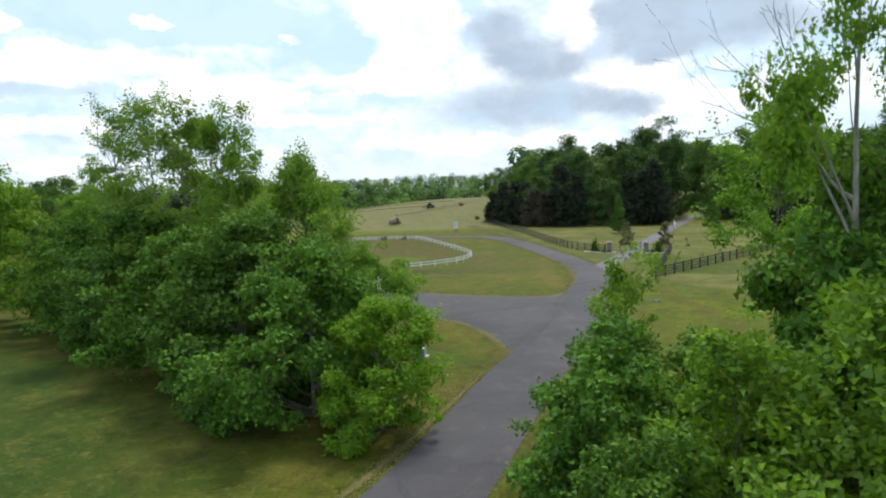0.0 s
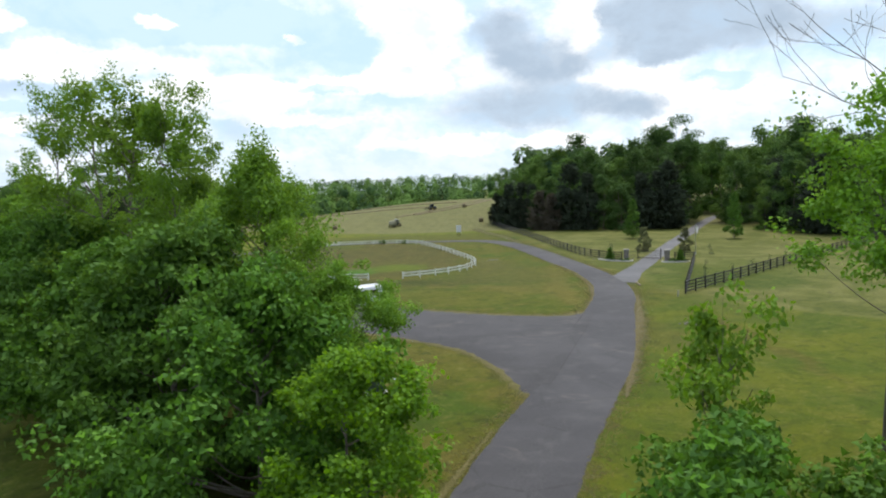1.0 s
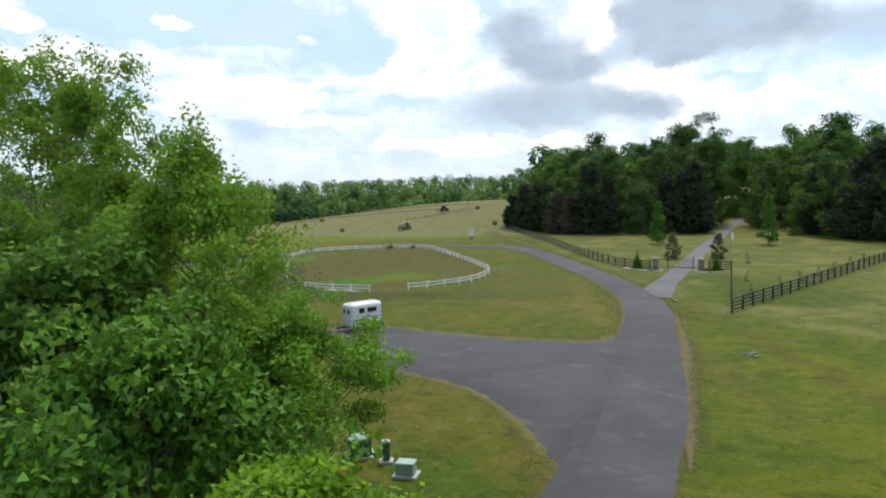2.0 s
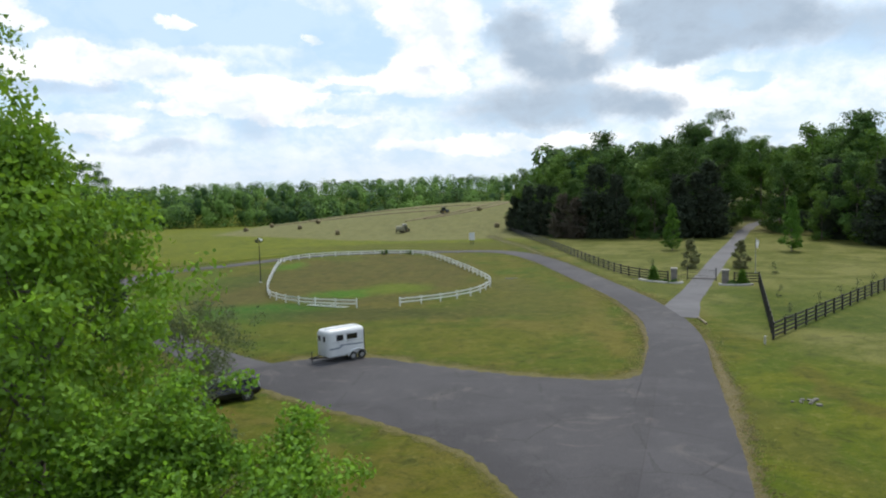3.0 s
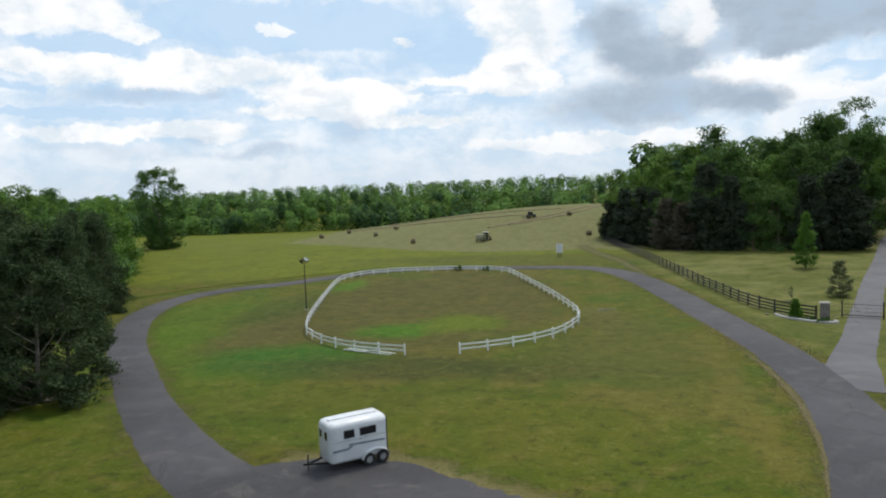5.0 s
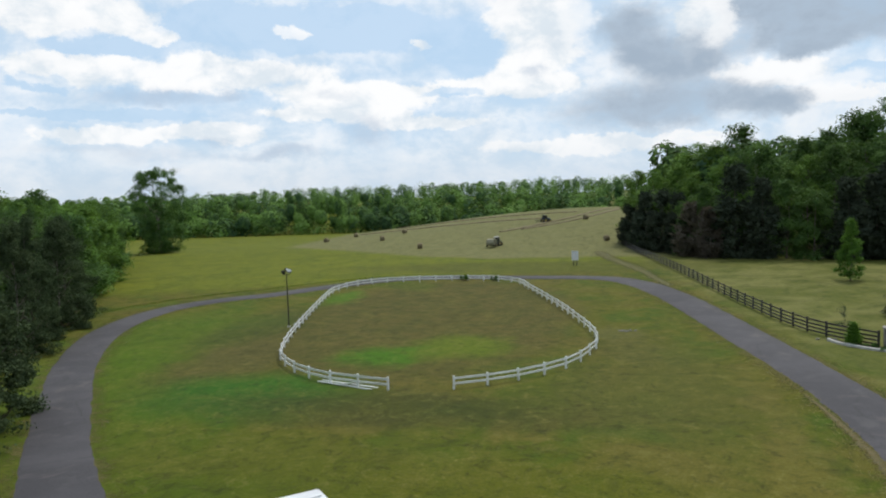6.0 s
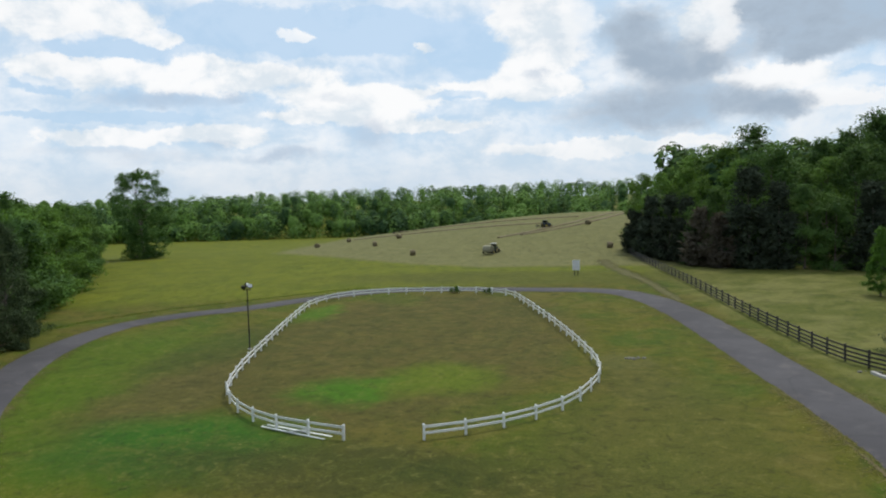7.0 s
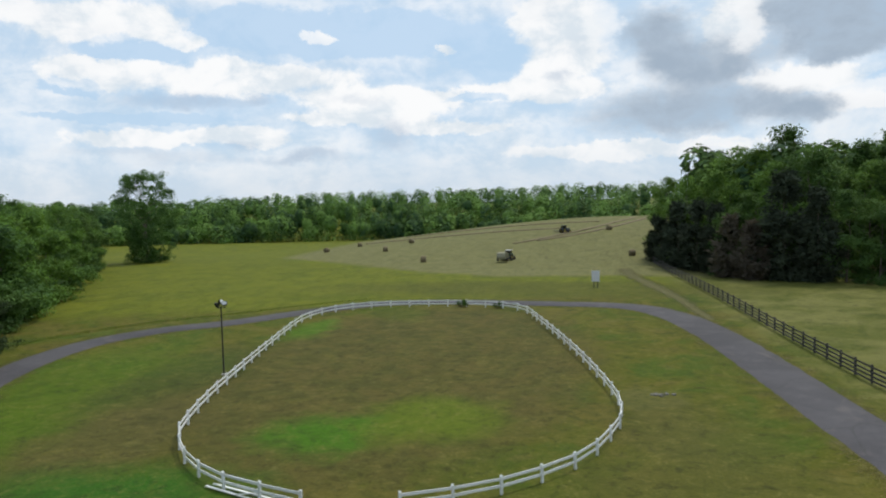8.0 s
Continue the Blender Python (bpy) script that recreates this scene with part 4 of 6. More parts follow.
SCRAGGLY = tree_meshes("scraggly_tree", 41, 9.7, 2.3, LEAF_WILLOW, BARK, 190, 26, 0.13, 0.46, base=0.15, girth=0.10, limbs=60, airy=0.40, fan=0.8, twig=1.0, spray=1.3, wild=1.0)
CEDARS = [tree_meshes("cedar", 50 + k, 13.4, 4.0, LEAF_CEDAR, BARK, 460, 42, 0.24, 0.58, base=0.01, girth=0.20, shape=0.60, limbs=50, flat=0.6, airy=0.34, spray=1.3, wild=1.0, cap=0.5, dome=0.85, lumps=0.6, fan=0.55, boughs=5.0) for k in range(2)]
RUSTY = cedar_meshes("rusty_cedar", 57, 9, 2.8, LEAF_RUST, 330, 20, 0.6)

LEFT = "trees of the roadside thicket"
for m, x, y, s, turn, sx, lab in (
        (WALNUT, -6.7, 31.2, 0.95, 20, 0.92, "broad leafy walnut with branches down to the grass"), (WALNUT2, -11.5, 35.5, 1.02, 140, 1.0, "broad leafy walnut with branches down to the grass"),
        (WALNUT, -17.5, 41.5, 1.0, 250, 1.0, "broad leafy walnut with branches down to the grass"), (WALNUT2, -24.5, 50, 1.05, 60, 1.0, "broad leafy walnut with branches down to the grass"),
        (WALNUT, -32, 58, 1.05, 310, 1.0, "broad leafy walnut with branches down to the grass"),
        (LIME, -2.7, 28.2, 0.62, 0, 1.0, "young bright green maple at the road's edge"), (OVERHANG, -4.9, 39.4, 0.76, 60, 1.0, "spreading elm whose branches overhang the lawn"), (CONE, -9.0, 40.6, 0.93, 30, 0.88, "broad leafy tulip tree with a cone-shaped crown"),
        (POPLAR, -16.3, 48.5, 0.92, 120, 0.8, "tall leafy poplar with an uneven crown"), (POPLAR, -13.9, 45.5, 0.70, 200, 0.9, "tall leafy poplar with an uneven crown"),
        (POPLAR, -21, 52, 0.96, 290, 1.2, "tall leafy poplar with an uneven crown"), (SPARSE, -26, 58, 1.0, 10, 1.0, "tall thin-crowned poplar with sky showing through"),
        (SPARSE, -31, 62, 0.98, 170, 1.0, "tall thin-crowned poplar with sky showing through"), (POPLAR, -36, 66, 0.66, 80, 1.3, "tall leafy poplar with an uneven crown"),
        (MAPLE, -17.2, 50.5, 0.86, 210, 0.9, "bright green maple with large leaves"), (MAPLE, -21.0, 55.5, 0.90, 45, 1.0, "bright green maple with large leaves"),
        (WALNUT2, -24.5, 60.5, 0.85, 330, 1.0, "broad leafy walnut with branches down to the grass"), (THICKET, -6.0, 36.6, 0.62, 15, 1.1, "leafy thicket bush under the trees"),
        (MAPLE, -47, 63, 1.45, 20, 1.0, "bright green maple beside the meadow track"), (POPLAR, -55, 75, 0.75, 250, 1.2, "tall leafy poplar with an uneven crown")):
    plant_tree(m, x, y, s, turn, lab, "tree", LEFT, sx)
RIGHT = "trees on the bank beside the road"
for m, x, y, s, turn, sx, lab in (
        (THICKET, 7.4, 20.4, 0.76, 200, 1.0, "dense green thicket tree beside the road"), (THICKET, 6.2, 17.0, 0.83, 0, 1.0, "dense green thicket tree beside the road"), (BOXELDER, 8.8, 13.0, 0.80, 80, 1.0, "bright green box elder bush on the bank"),
        (THICKET, 9.6, 18.0, 0.76, 160, 1.05, "dense green thicket tree beside the road"), (BOXELDER, 12.2, 11.2, 1.0, 210, 1.0, "bright green box elder bush on the bank"),
        (THICKET, 5.9, 11.2, 0.64, 300, 1.0, "dense green thicket tree beside the road"), (THICKET, 14.6, 17.6, 1.15, 100, 1.0, "dense green thicket tree beside the road"),
        (BOXELDER, 16.5, 13.0, 1.3, 20, 1.0, "bright green box elder bush on the bank"), (SYCAMORE, 14.3, 17.6, 1.0, 30, 0.55, "pale-barked sycamore with large bright leaves"),
        (BARE, 27.6, 36.0, 1.0, 0, 1.0, "half-bare tree with thin dead upper branches"), (THIN_MAPLE, 19.8, 35.2, 1.0, 70, 1.0, "thin bright green maple with a bare lower stem"), (BOXELDER, 22.0, 28.2, 1.02, 130, 1.0, "bright green box elder bush on the bank"),
        (SAPLING, 8.0, 23.0, 1.0, 0, 0.8, "slender bright green sapling standing over the bushes"), (THICKET, 20.5, 20.0, 1.5, 220, 1.0, "dense green thicket tree beside the road"), (THICKET, 15.8, 19.4, 1.5, 40, 0.72, "tall dark ivy-clad tree on the bank")):
    plant_tree(m, x, y, s, turn, lab, "tree", RIGHT, sx)


def snag(x, y, height):
    """A broken dead stem with creeper round its top."""
    rg = np.random.default_rng(9)
    zs = np.linspace(-0.2, height, 8)
    pts = np.column_stack([np.cumsum(rg.normal(0, 0.035, 8)), np.cumsum(rg.normal(0, 0.035, 8)), zs])
    tubes = [tube(pts, 0.20 - 0.018 * np.arange(8), 8), tube([pts[5], pts[5] + [0.2, 0.0, 0.25], pts[5] + [0.28, 0.05, 0.6]], [0.06, 0.04, 0.02], 5), tube([pts[7], pts[7] + [0.02, 0.03, 0.22]], [0.07, 0.01], 5)]
    tv, tf = merge(tubes)
    pos = pts[rg.integers(5, 8, 420)] + rg.normal(0, 1, (420, 3)) * [0.24, 0.24, 0.34]
    v = leaf_blades(rg, pos, unit(rg.normal(size=pos.shape)), 0.16)
    plant_tree((mesh_np("snag_trunk", tv, tf, BARK_PALE, True), mesh_np("creeper", v, np.arange(len(v)).reshape(-1, 3), LEAF_DARK)), x, y, 1.0, 0, "broken grey dead tree stem with dark creeper at its top", "dead_tree", RIGHT)


snag(8.8, 22.2, 5.2)
WEST = "evergreens and trees along the west side of the loop road"
for m, x, y, s, turn, sx, lab in (
        (CEDARS[0], -34.6, 86.8, 0.94, 0, 1.05, "dark red cedar with drooping ragged foliage"), (CEDARS[1], -36.6, 92.6, 0.92, 90, 1.1, "dark red cedar with drooping ragged foliage"),
        (CEDARS[1], -39.4, 88.5, 1.0, 200, 1.1, "dark red cedar with drooping ragged foliage"), (WALNUT, -41, 79, 1.0, 130, 0.9, "broad leafy walnut beside dark cedars"),
        (WALNUT2, -48, 88, 1.2, 40, 1.0, "broad leafy walnut beside dark cedars"), (CEDARS[0], -50.2, 111.0, 0.95, 30, 0.78, "dark red cedar with drooping ragged foliage"),
        (CEDARS[1], -54.6, 118.0, 0.98, 60, 0.85, "dark red cedar with drooping ragged foliage"), (CEDARS[0], -57.6, 125.5, 0.92, 100, 0.95, "dark red cedar with drooping ragged foliage"),
        (CEDARS[1], -62.0, 132.0, 0.95, 230, 1.0, "dark red cedar with drooping ragged foliage"), (CEDARS[0], -60.5, 115.0, 1.05, 170, 1.0, "dark red cedar with drooping ragged foliage"),
        (SCRAGGLY, -8.3, 48.8, 0.96, 0, 1.0, "thin grey-green scraggly tree with dead branches")):
    plant_tree(m, x, y, s, turn, lab, "cedar_tree" if m in CEDARS else "tree", WEST, sx)

# woods round the fields: coarser leaves
MIDS = [tree_meshes("wood_tree", 70 + k, 19, 5.2, (LEAF_DARK, LEAF_WOOD, LEAF_DARK, LEAF_WOOD)[k], BARK, 190, 24, 0.54, 1.35, base=0.03, girth=0.24, shape=(1.25, 0.95, 1.1, 1.35)[k], limbs=12, twig=0, flat=0.8, wild=0.5, spray=0.2, airy=0.22, dome=(0.40, 0.6, 0.5, 0.45)[k], lumps=0.8, fan=0.36) for k in range(4)]
HEDGE = [tree_meshes("hedge_tree", 76 + k, 12, 3.9, (LEAF_DARK, LEAF_WOOD)[k], BARK, 200, 36, 0.42, 1.15, base=0.02, girth=0.18, shape=0.85, limbs=14, twig=0, flat=0.6, wild=0.45, dome=0.55, airy=0.25, fan=0.4) for k in range(2)]
OAK = tree_meshes("big_oak", 81, 27, 8.6, LEAF_DARK, BARK, 340, 62, 0.42, 1.45, base=0.14, girth=0.45, shape=1.35, limbs=30, airy=0.40, dome=0.5, spray=0.4, fan=0.5)
LONE = tree_meshes("lone_tree", 84, 24.5, 8.8, LEAF_DARK, BARK, 420, 54, 0.42, 1.35, base=0.02, girth=0.45, shape=2.3, limbs=30, airy=0.12, dome=0.42, spray=0.3, lumps=0.7, fan=0.35, boughs=2.0)
CEDAR_MID = [cedar_meshes("wood_cedar", 90 + k, 13, 3.8, LEAF_CEDAR_DARK, 420, 16, 0.70) for k in range(2)]
PINE_TREE = tree_meshes("pear_tree", 95, 8.5, 1.6, LEAF_HICKORY, BARK, 150, 44, 0.24, 0.50, base=0.10, girth=0.10, shape=0.62, limbs=14, lumps=0.3, fan=0.08, boughs=1.0, shell=0.1, dome=0.8)
rw = random.Random(11)
WOOD = "trees of the wood beside the drive"
wood_line = spline([(14.5, 228), (17, 218), (22, 208), (30, 199), (41, 193), (50, 191.5), (58, 191)], 4.6)
for x, y in wood_line:
    if rw.random() < 0.62:
        plant_tree(CEDAR_MID[rw.randrange(2)], x + rw.uniform(-1, 1), y + rw.uniform(-1, 1.5), rw.uniform(1.0, 1.5) * min(1.0, 0.64 + (x - 14) / 40), rw.uniform(0, 360), "dark red cedar at the edge of the wood", "cedar_tree", WOOD, rw.uniform(0.95, 1.2))
    else:
        plant_tree(MIDS[rw.choice((0, 2))], x + rw.uniform(-1, 1), y + rw.uniform(0, 2), rw.uniform(0.62, 0.8), rw.uniform(0, 360), "leafy tree at the edge of the wood", "tree", WOOD)
plant_tree(RUSTY, 27.5, 197.5, 1.05, 0, "rust-brown dying cedar at the edge of the wood", "cedar_tree", WOOD, 1.1)
plant_tree(RUSTY, 24.5, 201, 1.15, 90, "rust-brown dying cedar at the edge of the wood", "cedar_tree", WOOD, 1.1)
for row, (dy, lo, hi) in enumerate(((8, 0.88, 1.08), (17, 1.0, 1.25), (28, 1.1, 1.35))):
    for x, y in spline([(18 + row * 4, 226 + dy * 0.4), (24 + row * 2, 210 + dy), (42, 195 + dy), (61, 193 + dy)], 7.0 + 0.09 * dy):
        plant_tree(MIDS[rw.randrange(4)], x + rw.uniform(-2, 2), y + rw.uniform(-2, 2), 1.03 * rw.uniform(lo, hi) * (0.80 if x < 30 else 1.0), rw.uniform(0, 360), "tall leafy tree in the wood", "tree", WOOD)
for x, y, k in ((68, 228, 1.0), (74, 238, 1.15), (88, 246, 1.2), (84, 211, 0.95), (98, 222, 1.1), (79, 241, 1.2), (97, 254, 1.2), (90, 219, 1.1), (81, 209, 1.0), (100, 233, 1.15), (70, 222, 0.95), (91, 246, 1.2), (106, 240, 1.2), (61, 203, 0.8), (79, 201, 0.85)):
    plant_tree(MIDS[rw.randrange(4)], x, y, k, rw.uniform(0, 360), "tall leafy tree shading the end of the drive", "tree", WOOD)
plant_tree(OAK, 66.5, 218, 1.1, 0, "very large spreading oak rising above the wood", "tree", WOOD, 1.05)
for x, y in spline([(84, 190), (81, 176), (80, 164), (86, 154), (95, 150), (108, 150), (125, 146)], 5.0):
    k = rw.random()
    if k < 0.62:
        plant_tree(CEDAR_MID[rw.randrange(2)], x + rw.uniform(-1, 1), y + rw.uniform(-1, 1), rw.uniform(1.05, 1.55), rw.uniform(0, 360), "dark red cedar at the edge of the wood", "cedar_tree", WOOD, 1.15)
    else:
        plant_tree(MIDS[rw.randrange(4)], x + rw.uniform(-1, 1), y + rw.uniform(-1, 1), rw.uniform(0.75, 0.95), rw.uniform(0, 360), "leafy tree at the edge of the wood", "tree", WOOD)
for dx, dy, s in ((7, 6, 1.12), (15, 14, 1.3)):
    for x, y in spline([(88 + dx * 0.4, 205 + dy), (87 + dx * 0.5, 178 + dy * 0.5), (90 + dx, 163 + dy), (104 + dx, 158 + dy), (128 + dx, 152 + dy)], 7.5):
        plant_tree(MIDS[rw.randrange(4)], x + rw.uniform(-2, 2), y + rw.uniform(-2, 2), s * rw.uniform(0.95, 1.12), rw.uniform(0, 360), "tall leafy tree in the wood", "tree", WOOD)
plant_tree(LONE, -121, 246, 1.02, 0, "big lone dark-leaved tree standing in the meadow", "tree")
for x, y in spline([(-69, 137), (-74, 146), (-81, 159), (-90, 174), (-101, 191), (-114, 212), (-136, 240)], 5.5):
    near = y < 178
    m = HEDGE[rw.randrange(2)] if near else MIDS[rw.randrange(4)]
    plant_tree(m, x + rw.uniform(-2, 1), y + rw.uniform(-1.5, 1.5), rw.uniform(0.85, 1.2) if near else rw.uniform(0.62, 0.78), rw.uniform(0, 360), "leafy tree in the hedgerow beside the meadow", "tree", "trees of the west hedgerow", 1.1)
for x, y in spline([(-70, 121), (-80, 139), (-95, 161), (-112, 186), (-134, 216)], 7.0):
    plant_tree(MIDS[rw.randrange(4)], x + rw.uniform(-2, 2), y + rw.uniform(-2, 2), rw.uniform(0.75, 0.9), rw.uniform(0, 360), "leafy tree in the hedgerow beside the meadow", "tree", "trees of the west hedgerow")


def forest(name, spots, seed, leaf=1.25, per=150, label="", back=1.0):
    """Far woodland as one mesh of leaf clumps; nobody could count its trees."""
    rg = np.random.default_rng(seed)
    vs = []
    full = per
    for x, y, hgt, r in spots:
        per = int(full * (1.0 if y < 445 or back == 1.0 else back))
        # a crown of several round heads, leaves on their upper skins
        heads = 4
        az = rg.uniform(0, 2 * math.pi, heads)
        up = rg.uniform(0.35, 0.80, heads)
        out = r * 0.62 * np.sqrt(np.clip(1.15 - up, 0.1, 1)) * rg.uniform(0.6, 1.1, heads)
        hc = np.column_stack([np.cos(az) * out, np.sin(az) * out, up * hgt])
        hc[0] = (0, 0, hgt - 0.72 * r)
        hr = r * rg.uniform(0.42, 0.66, heads)
        hr[0] = 0.78 * r
        k = rg.choice(heads, per, p=(0.46, 0.18, 0.18, 0.18))
        ball = unit(rg.normal(size=(per, 3)) + np.array([0, 0, 0.45]))
        pos = hc[k] + ball * (hr[k] * rg.uniform(0.80, 1.10, per))[:, None] * np.array([1, 1, 1.05])
        low = rg.uniform(0, 1, per) < 0.10
        pos[low] = np.column_stack([rg.normal(0, 0.45 * r, int(low.sum())), rg.normal(0, 0.45 * r, int(low.sum())), rg.uniform(0.0, 0.45, int(low.sum())) * hgt])
        pos += np.array([x, y, gz(x, y)])
        vs.append(leaf_blades(rg, pos, ball, leaf * rg.uniform(0.85, 1.15), aspect=1.0, wild=0.20))
    v = np.vstack(vs)
    ob = new(name, mesh_np(name, v, np.arange(len(v)).reshape(-1, 3), LEAF_FAR))
    return tagged(ob, label, "forest", kind="stuff")


def far_spots():
    rg = random.Random(5)
    out = []
    for dist, hgt, gap in ((0, 9, 8), (7, 13, 8), (17, 16, 8), (30, 18, 8.5), (46, 19, 8.5), (66, 20, 8.5), (90, 20.5, 8.5), (118, 21, 8.5), (145, 21, 7.5)):
        for x, y in spline([(-330 - dist, 262 + dist * 0.6), (-262 - dist * 0.6, 340 + dist * 0.7), (-200 - dist * 0.2, 385 + dist), (-120, 404 + dist), (-30, 420 + dist), (70, 424 + dist)], gap):
            x, y = x + rg.uniform(-3, 3), y + rg.uniform(-4, 4)
            old = hgt - 3 - 13 * float(step(425, 560, y) - step(425, 700, y))
            k = rg.uniform(0.6, 1.35) if dist < 20 else (rg.uniform(0.82, 1.16) if dist < 110 else rg.uniform(0.92, 1.06))
            out.append((x, y, max(7.5, (old + 3) * k), rg.choice((3.2, 4.4, 5.6, 6.6, 8.2))))
    return out


forest("far_forest", far_spots(), 3, leaf=0.92, per=800, back=0.5, label="wide far belt of mixed green woodland behind the fields")
forest("west_forest", [(x + rw.uniform(-4, 4), y + rw.uniform(-4, 4), rw.uniform(9, 18), rw.uniform(3.6, 5.6)) for d in (0, 9, 22, 40) for x, y in spline([(-75 - d, 95 + d * 0.3), (-95 - d, 135), (-118 - d, 180), (-150 - d, 225 + d * 0.3), (-215 - d, 290)], 9)],
       8, per=700, leaf=1.1, label="dense green woodland west of the meadow")
forest("north_wood", [(x, y, rw.uniform(17, 23), rw.uniform(4.2, 5.5)) for x, y in ((rw.uniform(25, 200), rw.uniform(222, 300)) for _ in range(170)) if y > 258 or x < 60 or x > 110],
       9, per=380, leaf=1.3, label="deep shaded woodland beside the drive")

# ---- fences ----
def fence_run(parent, pts, gap, post_me, rails, rail_me, zs, close_start=True):
    """Posts at even steps along a line, with rails from post to post."""
    p = spline(pts, gap) if len(pts) > 2 else np.array([np.array(pts[0]) + (np.array(pts[1]) - np.array(pts[0])) * k for k in np.linspace(0, 1, int(round(math.dist(*pts) / gap)) + 1)])
    rr = random.Random(len(pts))
    ps = [(x, y, gz(x, y)) for x, y in p]
    for k, (x, y, z) in enumerate(ps):
        if k == 0 and not close_start:
            continue
        j = min(k, len(ps) - 2)
        a = math.degrees(math.atan2(ps[j + 1][1] - ps[j][1], ps[j + 1][0] - ps[j][0]))
        shared("post", post_me, parent, pose(x, y, z, rr.uniform(-0.8, 0.8), rr.uniform(-0.8, 0.8), a))
    for (x, y, z), (x2, y2, z2) in zip(ps, ps[1:]):
        d = math.hypot(x2 - x, y2 - y)
        a, t = math.degrees(math.atan2(y2 - y, x2 - x)), math.degrees(math.atan2(z2 - z, d))
        for h in zs:
            shared("rail", rail_me, parent, pose((x + x2) / 2, (y + y2) / 2, (z + z2) / 2 + h + rr.uniform(-0.012, 0.012), 0, -t + rr.uniform(-0.15, 0.15), a) @ Matrix.Diagonal((d, 1, 1, 1)))
    return ps


def mesh_of(name, bm, mat):
    me = bpy.data.meshes.new(name)
    bm.to_mesh(me)
    bm.free()
    me.materials.append(mat)
    return me


WP = box(0.13, 0.13, 1.04, pose(0, 0, 0.44), 0.008)
add_cyl(WP, 0.105, 0.02, 0.06, pose(0, 0, 0.985, 0, 0, 45), 4)
WHITE_POST = mesh_of("white_post", WP, WHITE_VINYL)
WHITE_RAIL = mesh_of("white_rail", box(1.0, 0.045, 0.145, None, 0.006), WHITE_VINYL)
white_fence = thing("paddock_fence", Matrix(), "white two-rail vinyl paddock fence with an open gap", "fence")
RING = [(-11.2, 102.2), (-13.7, 102.9), (-16.3, 103.8), (-18.2, 104.9), (-20.4, 106.8), (-22.2, 109.0), (-23.9, 112), (-26.4, 120), (-29.6, 133.5), (-32.6, 148), (-33.2, 154), (-31.8, 159.5), (-28, 163), (-22, 164.6),
        (-14, 164.9), (-9.2, 163.4), (-6.4, 160.4), (-4.6, 155), (-1.6, 145.4), (1.4, 134.6), (3.9, 123.4), (4.2, 118), (3.5, 114.4), (2.2, 110.6), (0.3, 107.8), (-2.2, 105.3), (-4.3, 103.9), (-6.4, 102.8)]
fence_run(white_fence, RING, 2.62, WHITE_POST, 2, WHITE_RAIL, (0.42, 0.80))

DP = box(0.15, 0.15, 1.62, pose(0, 0, 0.65), 0.01)
BLACK_POST = mesh_of("black_post", DP, BLACK_BOARD)
BLACK_RAIL = mesh_of("black_rail", box(1.0, 0.04, 0.15, pose(0, 0.09, 0), 0.005), BLACK_BOARD)
DARK_Z = (0.24, 0.58, 0.92, 1.28)
loop_fence = thing("board_fence", Matrix(), "black four-rail board fence along the loop road", "fence", "black board fences")
fence_run(loop_fence, [(27.7, 118.4), (25.9, 121.2), (24.3, 124.6), (23.2, 129.7), (22.4, 136), (21.6, 143), (20.7, 152), (19.2, 168), (17.6, 185), (15.4, 206), (12.6, 227)], 2.62, BLACK_POST, 4, BLACK_RAIL, DARK_Z)
side_fence = thing("board_fence", Matrix(), "black four-rail board fence beside the driveway", "fence", "black board fences")
fence_run(side_fence, [(35.3, 115.6), (38.2, 115.0)], 1.5, BLACK_POST, 4, BLACK_RAIL, DARK_Z)
fence_run(side_fence, [(38.2, 115.0), (26.1, 81.8)], 2.62, BLACK_POST, 4, BLACK_RAIL, DARK_Z, close_start=False)
field_fence = thing("board_fence", Matrix(), "black four-rail board fence round the shrub pasture", "fence", "black board fences")
fence_run(field_fence, [(26.1, 81.8), (88, 149)], 2.62, BLACK_POST, 4, BLACK_RAIL, DARK_Z, close_start=False)


# fallen fence panel lying against the paddock fence
def fallen_panel():
    t = thing("fallen_fence_panel", pose(-14.7, 103.0, 0.06, 0, 2, -17), "fallen white fence rails lying in the grass", "fence panel")
    for y, z, a, ln in ((0.0, 0.0, 0, 5.3), (0.45, 0.02, 2.5, 5.0)):
        shared("rail", WHITE_RAIL, t, pose(0, y, z, 90, 0, a) @ Matrix.Diagonal((ln, 1, 1, 1)))
    shared("rail", WHITE_RAIL, t, pose(0.2, 0.25, 0.12, 60, 0, 42) @ Matrix.Diagonal((1.6, 1, 1, 1)))


fallen_panel()


# ---- gateway ----
def pillar(x, y, turn):
    t = thing("gate_pillar", pose(x, y, 0, 0, 0, turn), "square stacked-stone gate pillar with a flat grey cap", "pillar", "gate pillars")
    part("shaft", box(0.80, 0.80, 1.75, pose(0, 0, 0.85), 0.03), STACKED_STONE, t)
    bm = box(0.96, 0.96, 0.13, pose(0, 0, 1.79), 0.02)
    add_cyl(bm, 0.62, 0.42, 0.07, pose(0, 0, 1.885, 0, 0, 45), 4)
    part("cap", bm, CAP_STONE, t, "grey cast stone cap")
    return t


pillar(28.3, 117.8, -14)
pillar(33.9, 114.8, -14)


